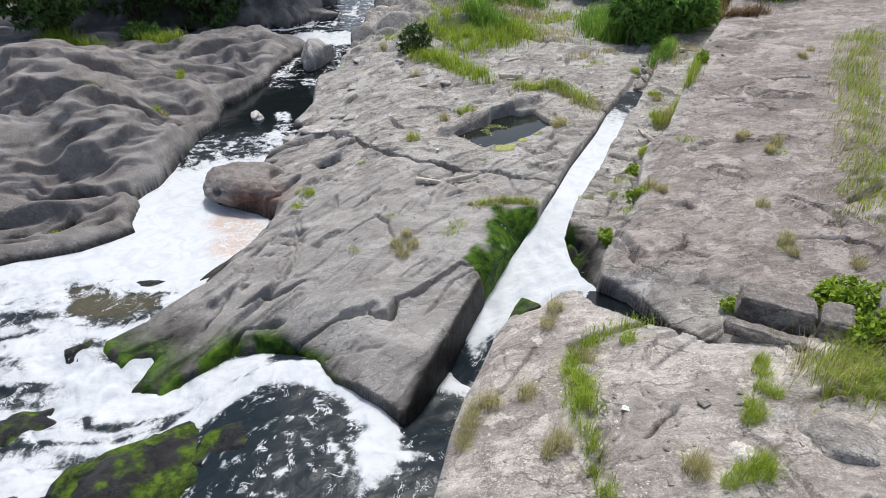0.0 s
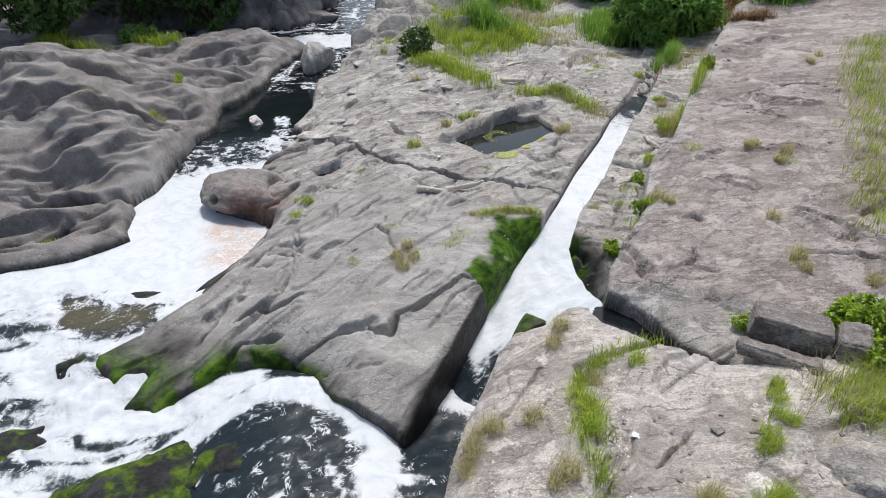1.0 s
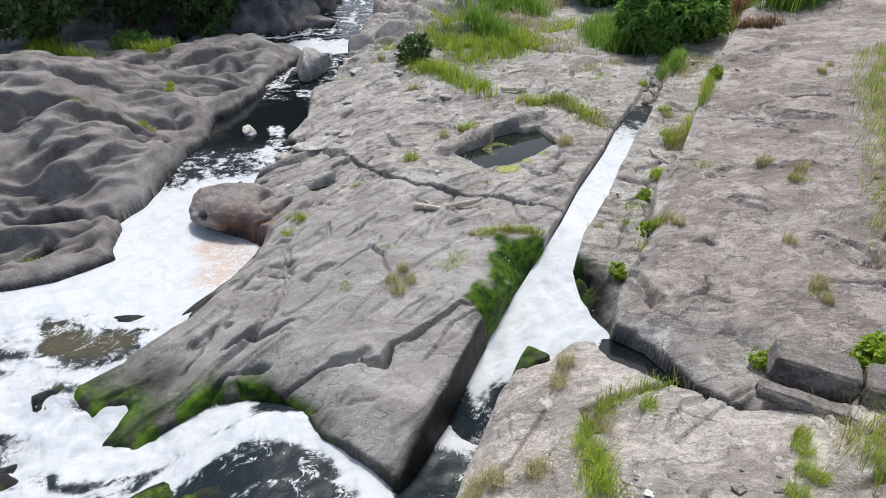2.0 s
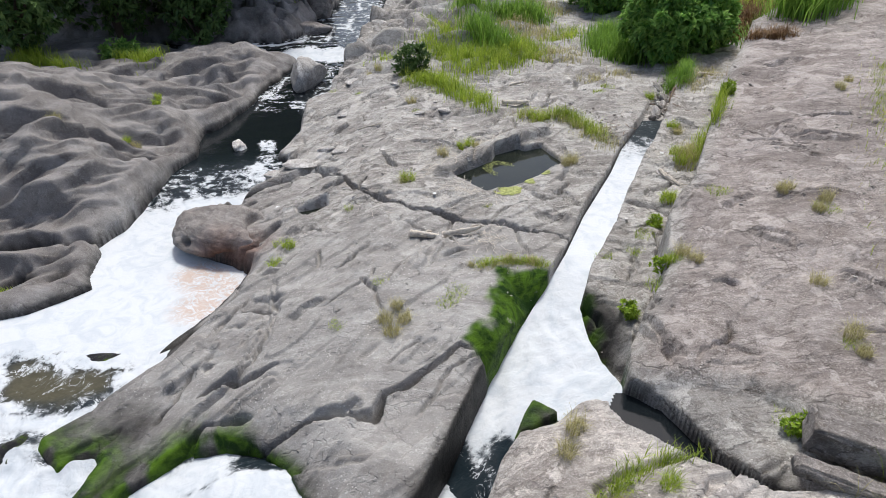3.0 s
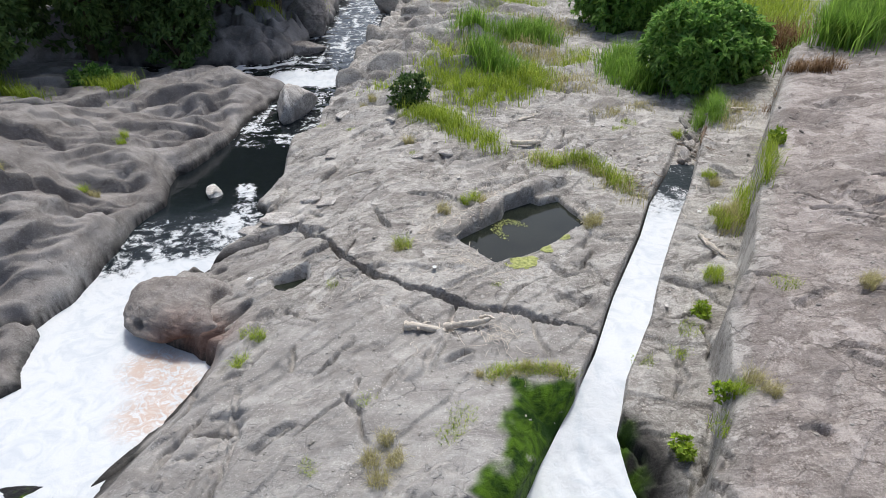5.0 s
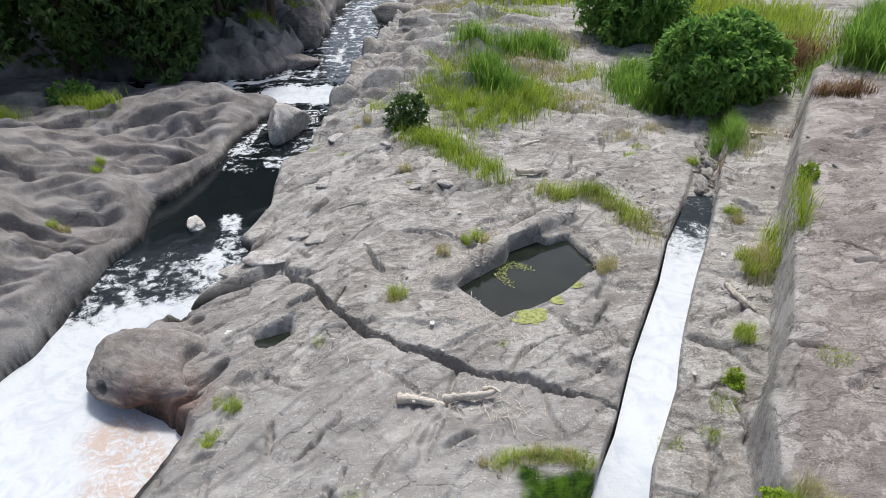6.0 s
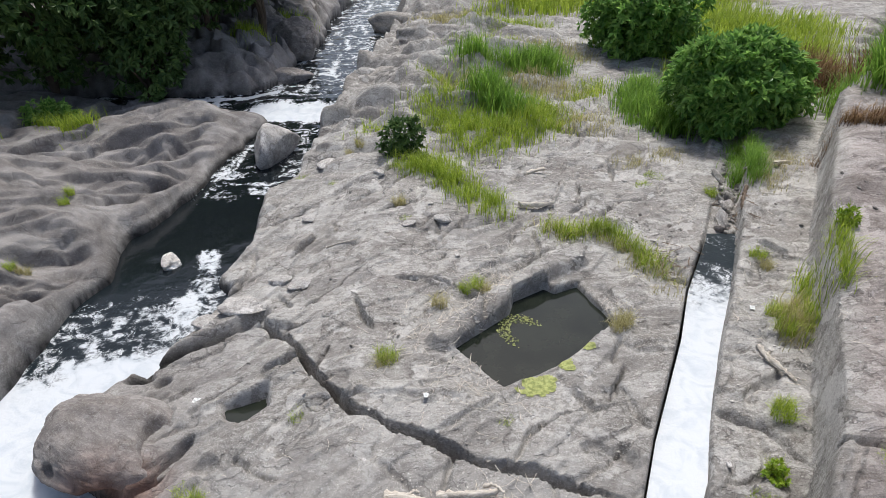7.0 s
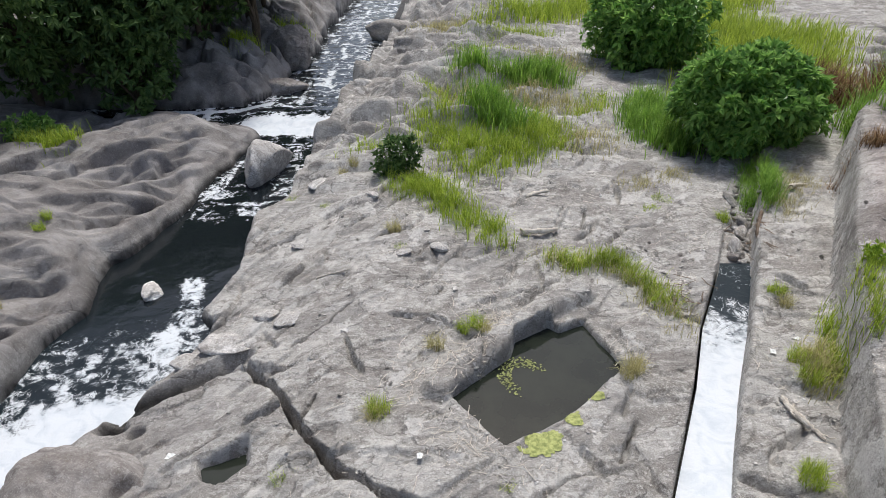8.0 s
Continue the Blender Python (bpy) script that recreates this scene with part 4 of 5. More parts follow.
def outcrop():
    """The rounded knob of bedrock beside the foam, with a round hole, a long hollow and a red undercut foot."""
    bm = bmesh.new()
    bmesh.ops.create_icosphere(bm, subdivisions=6, radius=1)
    r = (1.3, 0.88, 0.52)
    dents = ((Vector((-0.30, -0.78, 0.12)), 0.10, 0.28), (Vector((0.80, 0.02, 0.36)), 0.2, 0.22), (Vector((0.62, 0.2, 0.40)), 0.18, 0.18), (Vector((0.95, -0.12, 0.30)), 0.16, 0.16),
             (Vector((0.72, -0.70, -0.12)), 0.26, 0.22), (Vector((0.45, -0.80, -0.16)), 0.2, 0.12))
    red, wetness = [], []
    for v in bm.verts:
        ball = v.co.copy()
        p = Vector((v.co.x * r[0], v.co.y * r[1], v.co.z * r[2]))
        nrm = Vector((v.co.x / r[0], v.co.y / r[1], v.co.z / r[2])).normalized()
        p += nrm * (0.10 * noise.fractal(v.co * 1.3 + Vector((4, 2, 9)), 0.9, 2.0, 3) + 0.022 * noise.fractal(v.co * 6, 0.9, 2.0, 4))
        if p.z < -0.08:
            p.x, p.y = p.x * (1 - 0.35 * min(1, (-0.08 - p.z) / 0.35)), p.y * (1 - 0.3 * min(1, (-0.08 - p.z) / 0.35))
        for c, rad, deep in dents:
            at = Vector((c.x / r[0], c.y / r[1], c.z / r[2])).normalized() - ball
            d = Vector((at.x * r[0], at.y * r[1], at.z * r[2])).length / rad
            if d < 1.6:
                p -= nrm * deep * math.exp(-d ** 4)
        v.co = p
        red.append(0.12 + max(0.0, 1 - (p - Vector((0.55, -0.70, -0.12))).length / 0.85) * 1.4)
        wetness.append(1.0 if p.z < -0.27 else 0.0)
    me = bpy.data.meshes.new("rock_outcrop")
    bm.to_mesh(me)
    bm.free()
    for key, values in (("red", red), ("wet", wetness), ("smooth_dark", [0.6] * len(red))):
        me.attributes.new(key, "FLOAT", "POINT").data.foreach_set("value", values)
    for p in me.polygons:
        p.use_smooth = True
    me.materials.append(ROCK)
    ob = new("rock_outcrop", me)
    ob.matrix_world = pose(-4.75, 13.4, -0.92, 0, 3, -24)
    return tagged(ob, "rounded grey rock outcrop with a round hole and reddish undercut foot", "rock")


outcrop()


def cut_block(length, width, tall, seed, label):
    """A squared, cracked block of stone with worn edges."""
    root = new("stone_block")
    bm = bmesh.new()
    bmesh.ops.create_cube(bm, size=1)
    bmesh.ops.scale(bm, vec=(length, width, tall), verts=bm.verts)
    bmesh.ops.bevel(bm, geom=bm.edges[:], offset=0.03, segments=2, affect="EDGES")
    bmesh.ops.subdivide_edges(bm, edges=[e for e in bm.edges if e.calc_length() > 0.1], cuts=9, use_grid_fill=True)
    off = Vector((seed * 3.1, 0, 0))
    for v in bm.verts:
        v.co += v.normal * 0.03 * noise.fractal(v.co * 5 + off, 0.8, 2.0, 4)
        v.co.z -= 0.02 * (noise.noise(Vector((v.co.x * 2, v.co.z * 18, seed))) > 0.2) * (v.co.y < 0)
    part("block", bm, BLOCK_ROCK, root)
    return tagged(root, label, "stone block", "squared blocks by the crevice")


b = cut_block(0.86, 0.42, 0.36, 1, "long squared dark grey stone block lying across the crevice")
b.matrix_world = pose(4.2, 6.05, 0.93, 4, 3, -25)
b = cut_block(0.34, 0.44, 0.38, 2, "short squared dark grey stone block beside the longer one")
b.matrix_world = pose(4.8, 5.74, 0.92, 6, -4, -31)
b = cut_block(0.9, 0.2, 0.16, 3, "low ledge-like squared stone in front of the long block")
b.matrix_world = pose(3.92, 5.66, 0.82, 3, 4, -27)


# ---- plants ----
def leaf_material(name, dark, light, gloss=0.45, through_light=0.3):
    n = Nodes(name)
    island = n.add("ShaderNodeNewGeometry").outputs["Random Per Island"]
    col = n.mix(island, dark, light)
    col = n.mix(n.ramp(n.noise(1.6, 3), 0.35, 0.7, 0, 0.5), col, tuple(0.6 * c for c in dark))
    n.out(col, gloss, None, 0.35)
    n.set(n.bsdf.inputs["Subsurface Weight"], 0.0)
    tr = n.add("ShaderNodeBsdfTranslucent")
    n.set(tr.inputs["Color"], col)
    mixer = n.add("ShaderNodeMixShader")
    mixer.inputs[0].default_value = through_light
    n.tree.links.new(n.bsdf.outputs[0], mixer.inputs[1])
    n.tree.links.new(tr.outputs[0], mixer.inputs[2])
    n.tree.links.new(mixer.outputs[0], n.tree.nodes["Material Output"].inputs["Surface"])
    return n.material


GRASS = leaf_material("green grass", (0.20, 0.31, 0.025), (0.58, 0.68, 0.10), 0.6, 0.5)
DEEP_GRASS = leaf_material("deep green grass", (0.12, 0.26, 0.03), (0.40, 0.60, 0.11), 0.55, 0.5)
DRY_GRASS = leaf_material("dry grass", (0.33, 0.30, 0.10), (0.70, 0.64, 0.36), 0.75, 0.45)
RUST_GRASS = leaf_material("withered rust-brown grass", (0.10, 0.045, 0.02), (0.42, 0.27, 0.13), 0.75)
SHRUB_LEAF = leaf_material("shrub leaf", (0.10, 0.25, 0.05), (0.42, 0.64, 0.17), 0.38, 0.42)
DARK_LEAF = leaf_material("dark tree leaf", (0.04, 0.10, 0.026), (0.19, 0.29, 0.09), 0.5)
HERB_LEAF = leaf_material("bright herb leaf", (0.15, 0.27, 0.02), (0.45, 0.58, 0.06), 0.5)
BARK = Nodes("bark")
BARK = BARK.out(BARK.mix(BARK.noise(9, 6), (0.04, 0.03, 0.022), (0.16, 0.12, 0.09)), 0.9, BARK.bump(BARK.noise(20, 6), 0.8, 0.04))


def blades(bx, by, bz, length, width, lean, seed):
    """Curved grass blades at many places: points and faces."""
    g = np.random.default_rng(seed)
    n = len(bx)
    az = g.uniform(0, 2 * np.pi, n)
    ll = length * g.uniform(0.55, 1.15, n)
    bend = np.clip(lean * g.uniform(0.3, 1.5, n), 0, 1.45)
    side = np.stack([-np.sin(az), np.cos(az), 0 * az], -1)
    out = np.stack([np.cos(az), np.sin(az), 0 * az], -1)
    pts = []
    base = np.stack([bx, by, bz], -1)
    p = base.copy()
    ang = 0.12 + 0 * bend
    for k, w in enumerate((1.0, 0.85, 0.6, 0.06)):
        pts += [p - side * (w * width / 2), p + side * (w * width / 2)]
        step = ll[:, None] / 3 * (np.sin(ang)[:, None] * out + np.cos(ang)[:, None] * np.array([0, 0, 1.0]))
        p, ang = p + step, ang + bend * 0.75
    co = np.stack(pts, 1).reshape(-1, 3)
    first = np.arange(n)[:, None] * 8
    faces = np.concatenate([first + np.array([2 * k, 2 * k + 1, 2 * k + 3, 2 * k + 2]) for k in range(3)], 0)
    return co, faces


def tuft_mesh(seed, count, radius, length, width, lean, material):
    g = np.random.default_rng(seed)
    r, a = radius * np.sqrt(g.uniform(0, 1, count)), g.uniform(0, 2 * np.pi, count)
    co, faces = blades(r * np.cos(a), 0.8 * r * np.sin(a), -0.03 + 0 * r, length, width, lean, seed + 1)
    return poly_mesh("grass_tuft", co, faces, material)


TUFTS = {
    "green": [tuft_mesh(100 + k, 190, 0.16, 0.30, 0.007, 0.75, GRASS) for k in range(3)],
    "dry": [tuft_mesh(110 + k, 170, 0.15, 0.32, 0.006, 0.9, DRY_GRASS) for k in range(3)],
    "low": [tuft_mesh(120 + k, 140, 0.22, 0.12, 0.007, 0.9, GRASS) for k in range(2)],
}
TUFT_LABELS = {"green": "yellow-green grass tuft growing from a crack in the rock", "dry": "straw-coloured dry grass tuft growing from the rock",
               "low": "low green grass tuft in a hollow of the rock"}


def tufts(kind, places, scale=1.0, spread=0.0, group="grass tufts on the rock"):
    for k, (x, y) in enumerate(places):
        ob = new("grass_tuft", TUFTS[kind][k % len(TUFTS[kind])])
        s = scale * rng.uniform(0.8, 1.25)
        ob.matrix_world = pose(x, y, height(x, y), 0, 0, rng.uniform(0, 360)) @ Matrix.Diagonal((s, s, s * rng.uniform(0.85, 1.15), 1))
        tagged(ob, TUFT_LABELS[kind], "grass", group)


tufts("green", [(-0.74, 14.31), (0.72, 16.2), (0.5, 16.1), (6.38, 20.05), (6.01, 16.87), (5.54, 15.15), (4.73, 13.07), (-3.14, 11.5), (-3.0, 12.05), (5.5, 14.7)])
tufts("dry", [(-0.8, 14.25), (0.85, 16.1), (0.04, 15.69), (-2.47, 22.6), (-2.2, 22.8), (2.98, 15.0), (5.75, 15.2), (-0.9, 19.4), (6.08, 16.6), (5.9, 14.85), (3.1, 15.1)])
tufts("low", [(1.01, 13.09), (-1.9, 13.35), (-0.99, 10.28), (0.29, 10.03), (0.15, 9.7), (2.96, 11.09), (3.63, 11.31), (3.84, 11.67), (-2.6, 20.9), (-0.7, 18.7), (-3.2, 12.2), (-1.6, 9.3)], 0.9)
tufts("dry", [(-0.68, 9.6), (-0.73, 9.09), (-0.55, 9.35), (-0.85, 9.35), (-9.61, 16.3), (-8.39, 17.24), (-8.3, 17.35), (-9.7, 16.4)], 0.85)
tufts("green", [(-8.45, 17.15), (3.05, 9.5), (3.55, 9.61), (4.2, 12.18), (4.79, 13.21), (-8.7, 20.0), (-8.5, 19.4)], 0.8)
tufts("dry", [(3.84, 9.5), (3.7, 9.7), (5.88, 11.24), (6.41, 10.86), (5.26, 8.77), (5.09, 7.38), (5.15, 7.7), (5.84, 7.06), (6.04, 11.36), (6.16, 10.57), (9.7, 16.2), (9.3, 15.8)], 0.8)
tufts("low", [(3.97, 6.6), (6.3, 10.6), (5.1, 7.55), (-8.7, 11.41), (-8.4, 11.3), (4.89, 11.46), (3.29, 9.2), (-3.5, 21.5), (4.9, 20.4), (5.3, 20.9)])
tufts("dry", [(0.23, 4.58), (0.3, 4.8), (0.4, 5.0), (0.55, 5.05), (0.98, 5.08), (1.1, 4.19), (1.25, 4.3), (2.43, 3.78), (2.5, 3.85), (1.75, 5.5), (1.4, 6.3), (1.55, 6.6)], 0.8, group="grass on the near slab")
tufts("green", [(3.7, 5.21), (3.62, 5.05), (3.58, 4.68), (3.2, 4.36), (3.3, 4.5), (3.09, 3.81), (2.69, 3.62), (2.85, 3.7), (2.3, 5.74), (3.0, 3.72), (3.5, 4.8)], 0.72, group="grass on the near slab")


tufts("low", [(0.7, 10.8), (1.05, 10.86), (1.45, 10.86), (0.85, 10.86)], 0.7)
tufts("dry", [(0.55, 10.76), (1.25, 10.9), (1.62, 10.84)], 0.5)


def grass_field(lines, spread, count, length, width, lean, material, label, seed):
    """Dense grass along the given lines."""
    g = np.random.default_rng(seed)
    xs, ys = [], []
    total = sum(max(0.3, math.dist(l[k], l[k + 1])) for l in lines for k in range(len(l) - 1))
    for l in lines:
        for (ax, ay), (bx, by) in zip(l, l[1:]):
            n = int(count * max(0.3, math.dist((ax, ay), (bx, by))) / total)
            t = g.uniform(0, 1, n)
            xs.append(ax + (bx - ax) * t + g.normal(0, spread, n))
            ys.append(ay + (by - ay) * t + g.normal(0, spread, n))
    xs, ys = np.concatenate(xs), np.concatenate(ys)
    clump = fbm(xs / 0.35, ys / 0.35, 2, seed)
    keep = clump > -0.18
    xs, ys = xs[keep], ys[keep]
    zs = heights(xs, ys) - 0.03
    ok = zs > -0.9
    co, faces = blades(xs[ok], ys[ok], zs[ok], length, width, lean, seed + 1)
    ob = new("grass", poly_mesh("grass", co, faces, material))
    return tagged(ob, label, "grass", kind="stuff")


FRONT_LINE = [(2.85, 6.15), (2.41, 6.08), (2.0, 5.95), (1.62, 5.6), (1.5, 5.34), (1.56, 4.8), (1.57, 4.4), (1.53, 4.1), (1.55, 3.5)]
grass_field([FRONT_LINE], 0.055, 1500, 0.24, 0.009, 0.8, GRASS, "yellow-green grass growing along a crack in the near slab", 300)
grass_field([[(1.55, 5.2), (1.57, 4.4)]], 0.09, 700, 0.3, 0.009, 0.8, GRASS, "thick green grass in the widest part of the crack", 301)
grass_field([[(-1.0, 21.3), (-0.2, 21.2), (0.7, 19.8), (1.35, 18.8)], [(-0.6, 21.7), (0.5, 20.6)]], 0.24, 3200, 0.5, 0.014, 0.75, GRASS, "bright yellow-green grass on the rock slab", 302)
grass_field([[(2.3, 18.2), (2.9, 17.95), (3.5, 18.15), (3.9, 17.4), (4.1, 16.7)]], 0.15, 1500, 0.42, 0.012, 0.85, GRASS, "yellow-green grass along a joint in the slab", 303)
grass_field([[(2.1, 18.3), (3.4, 18.0), (4.15, 16.6), (4.1, 16.1)]], 0.2, 900, 0.38, 0.010, 0.95, DRY_GRASS, "dry straw grass along a joint in the slab", 304)
grass_field([[(-0.3, 26.4), (0.4, 23.6), (1.2, 24.4), (1.9, 23.1), (2.6, 24.4)], [(2.4, 25.8), (3.3, 25.6), (2.8, 23.8)], [(0.6, 22.6), (1.6, 22.4)]], 0.42, 5600, 0.6, 0.019, 0.75, GRASS, "bright green grass between the upper rocks", 305)
grass_field([[(0.9, 29.6), (1.6, 30.2)], [(2.4, 29.4), (4.2, 30.2)], [(2.0, 25.0), (1.4, 26.5)]], 0.4, 4200, 1.05, 0.03, 0.6, DEEP_GRASS, "tall deep green grass clumps on the upper bank", 306)
grass_field([[(3.6, 24.6), (4.6, 24.4)], [(-0.9, 39), (1.5, 38.5)], [(4, 33), (5.5, 32)], [(0.5, 27.5), (4.5, 28)]], 0.5, 4200, 0.5, 0.018, 0.8, DRY_GRASS, "dry yellow grass between the upper rocks", 307)
grass_field([[(6.2, 26.6), (6.5, 25.2), (6.8, 24.0)], [(6.6, 26.4), (7.0, 28)]], 0.36, 3600, 0.85, 0.026, 0.65, DEEP_GRASS, "tall green grass beside the rounded shrub", 308)
grass_field([[(7.2, 20.0), (7.6, 21.2), (7.9, 22.2)]], 0.17, 2200, 0.5, 0.014, 0.8, DEEP_GRASS, "green grass growing from the end of the cut channel", 309)
grass_field([[(10.9, 22.2), (11.3, 21.8), (12.0, 22.4), (12.8, 23.3)], [(11.4, 23.4), (12.6, 24.4)]], 0.38, 4600, 1.25, 0.03, 0.7, DEEP_GRASS, "tall arching green grass on the terrace", 310)
grass_field([[(9.0, 20.4), (9.5, 20.0), (10.3, 20.2)]], 0.18, 900, 0.5, 0.012, 1.1, RUST_GRASS, "withered straw hanging over the terrace edge", 311)
grass_field([[(12.2, 27), (13.4, 29)], [(12.8, 26), (14.2, 27.6)]], 0.6, 2600, 1.5, 0.035, 0.7, RUST_GRASS, "withered rust-brown tall grass behind the shrub", 312)
grass_field([[(10, 30), (16, 34)], [(9, 34), (15, 40)], [(11.5, 29), (15, 30)], [(3, 40), (9, 44)], [(10, 27.5), (13, 33)], [(10, 36), (18, 37)], [(13, 42), (18, 46)]], 1.0, 19000, 1.0, 0.035, 0.7, GRASS, "tall yellow-green grass on the far slope", 313)
grass_field([[(11.8, 17.3), (10.1, 14.9), (9.3, 13.0), (8.15, 10.9), (7.2, 9.1), (6.6, 7.9)]], 0.3, 3600, 0.3, 0.011, 0.85, GRASS, "yellow-green grass along the side of the terrace", 314)
grass_field([[(11.4, 16.5), (9.3, 13.0), (8.0, 10.4), (6.9, 8.6)]], 0.4, 2200, 0.3, 0.009, 0.95, DRY_GRASS, "dry straw grass along the side of the terrace", 315)
grass_field([[(4.1, 4.8), (4.7, 4.7), (5.3, 4.5)], [(4.3, 5.1), (4.9, 5.0)]], 0.16, 1100, 0.42, 0.009, 0.9, GRASS, "long green grass beside the boulder", 316)
grass_field([[(4.0, 5.0), (4.6, 5.0), (5.3, 4.8)]], 0.2, 700, 0.45, 0.007, 1.0, DRY_GRASS, "long straw grass beside the stone blocks", 317)
grass_field([[(5.9, 14.5), (6.3, 15.4), (6.6, 16.2)]], 0.12, 700, 0.5, 0.013, 0.75, GRASS, "grass growing at the foot of the terrace", 318)
grass_field([[(5.5, 14.6), (6.1, 15.4)]], 0.16, 500, 0.45, 0.010, 0.95, DRY_GRASS, "straw grass at the foot of the terrace", 319)
grass_field([[(-8.6, 33.5), (-8.0, 34.2)], [(-7.4, 37.8), (-6.8, 38.6)], [(-10.8, 24.6), (-12, 25.2)], [(-13, 23), (-15, 23.5)]], 0.3, 2600, 0.6, 0.02, 0.7, GRASS, "green grass on the shaded rocks", 320)


def leaf_cloud(name, centre, radii, clusters, per, size, material, seed, droop=0.2, uneven=0.25, wide=0.42):
    """A crown of many small leaves in rosettes, with an uneven outline and gaps."""
    g = np.random.default_rng(seed)
    d = g.normal(0, 1, (clusters, 3))
    d /= np.linalg.norm(d, axis=1)[:, None]
    bulge = 1 + uneven * gnoise(d[:, 0] * 2.1 + seed, d[:, 1] * 2.1 + 1.7 * d[:, 2], seed)
    depth = np.where(g.uniform(0, 1, clusters) < 0.75, g.uniform(0.86, 1.03, clusters), g.uniform(0.45, 0.9, clusters))
    c = np.asarray(centre) + d * np.asarray(radii) * (bulge * depth)[:, None]
    c, d = np.repeat(c, per, 0), np.repeat(d, per, 0)
    n = len(c)
    way = g.normal(0, 0.75, (n, 3)) + d * 0.75 + np.array([0, 0, 0.15 - droop])
    way /= np.linalg.norm(way, axis=1)[:, None]
    up = d + np.array([0, 0, 0.8]) + g.normal(0, 0.25, (n, 3))
    side = np.cross(way, up)
    side /= np.linalg.norm(side, axis=1)[:, None] + 1e-6
    lift = np.cross(side, way)
    ll = (size * g.uniform(0.65, 1.25, n))[:, None]
    mid = c + way * ll * 0.5
    tip = c + way * ll - lift * ll * 0.22
    co = np.stack([c, mid - side * ll * wide / 2 + lift * ll * 0.06, tip, mid + side * ll * wide / 2 + lift * ll * 0.06], 1).reshape(-1, 3)
    faces = np.arange(4 * n).reshape(n, 4)
    return new(name, poly_mesh(name, co, faces, material, False))


def limbs(name, base, top, spread, seed, material, thick):
    """A tapered trunk with limbs that fan out."""
    r = random.Random(seed)
    cu = bpy.data.curves.new(name, "CURVE")
    cu.dimensions, cu.bevel_depth, cu.bevel_resolution, cu.use_fill_caps = "3D", thick, 2, True
    for k in range(9):
        a, e = r.uniform(0, 6.28), r.uniform(0.35, 1.0)
        end = Vector(top) + Vector((math.cos(a) * spread[0] * e, math.sin(a) * spread[1] * e, r.uniform(-0.3, 0.5) * spread[2]))
        fork = Vector(base).lerp(Vector(top), r.uniform(0.25, 0.7))
        sp = cu.splines.new("POLY")
        sp.points.add(5)
        for i in range(6):
            t = i / 5
            p = Vector(base).lerp(fork, min(1, t * 2)) if t < 0.5 else fork.lerp(end, (t - 0.5) * 2)
            p += Vector((r.gauss(0, 0.04), r.gauss(0, 0.04), 0)) * (i > 0)
            sp.points[i].co, sp.points[i].radius = (*p, 1), 1.0 - 0.85 * t
    cu.materials.append(material)
    ob = new(name, cu)
    me = bpy.data.meshes.new_from_object(ob)
    bpy.data.objects.remove(ob)
    return new(name, me)


def shrub(name, x, y, radii, clusters, per, size, material, seed, label, category, rise=0.9, droop=0.2, uneven=0.25, thick=0.05, wide=0.42):
    z = height(x, y)
    root = new(name)
    root.location = (x, y, z)
    under(limbs("trunk", (0, 0, -0.1), (0, 0, radii[2] * rise), radii, seed, BARK, thick), root)
    under(leaf_cloud("crown", (0, 0, radii[2] * rise), radii, clusters, per, size, material, seed, droop, uneven, wide), root)
    return tagged(root, label, category)


shrub("shrub", 8.3, 23.9, (1.75, 1.6, 1.38), 1300, 9, 0.26, SHRUB_LEAF, 401, "dense rounded dark green shrub with broad glossy leaves", "shrub", 0.82, 0.25, 0.22)
shrub("shrub", 8.4, 32.5, (1.75, 1.6, 1.8), 900, 8, 0.32, SHRUB_LEAF, 402, "dark green leafy shrub with dry stems on the upper bank", "shrub", 0.85, 0.3, 0.4)
shrub("shrub", 7.1, 33.4, (1.1, 1.2, 1.4), 500, 8, 0.28, SHRUB_LEAF, 403, "dark green leafy shrub at the edge of the upper bank", "shrub", 0.85, 0.2, 0.4)
shrub("small_shrub", -1.0, 22.3, (0.5, 0.42, 0.5), 210, 8, 0.15, DARK_LEAF, 404, "small dark green shrub among yellow-green grass", "shrub", 0.8, 0.1, 0.5, 0.02)
shrub("leafy_plant", 5.25, 6.15, (0.5, 0.3, 0.2), 320, 6, 0.085, HERB_LEAF, 405, "bright green leafy plants beside the stone blocks", "plant", 0.8, 0.1, 0.4, 0.008, 0.6)
shrub("leafy_plant", 5.1, 5.45, (0.35, 0.25, 0.18), 190, 6, 0.08, HERB_LEAF, 406, "bright green leafy plant in front of the stone blocks", "plant", 0.8, 0.1, 0.4, 0.008, 0.6)
shrub("leafy_plant", 4.0, 6.5, (0.22, 0.1, 0.12), 70, 6, 0.065, HERB_LEAF, 407, "small green plant behind the long stone block", "plant", 0.8, 0.1, 0.4, 0.006, 0.6)
shrub("leafy_plant", 3.0, 9.5, (0.12, 0.14, 0.12), 50, 6, 0.07, HERB_LEAF, 408, "bright green leafy plant at the foot of the terrace", "plant", 0.8, 0.1, 0.4, 0.006, 0.6)
shrub("leafy_plant", 4.15, 12.1, (0.11, 0.14, 0.12), 45, 6, 0.07, HERB_LEAF, 409, "yellow-green leafy plant at the foot of the terrace", "plant", 0.8, 0.1, 0.5, 0.006, 0.6)
shrub("leafy_plant", 3.5, 9.75, (0.2, 0.12, 0.1), 70, 6, 0.06, HERB_LEAF, 410, "low yellow-green plant on the terrace edge", "plant", 0.8, 0.1, 0.4, 0.006, 0.6)
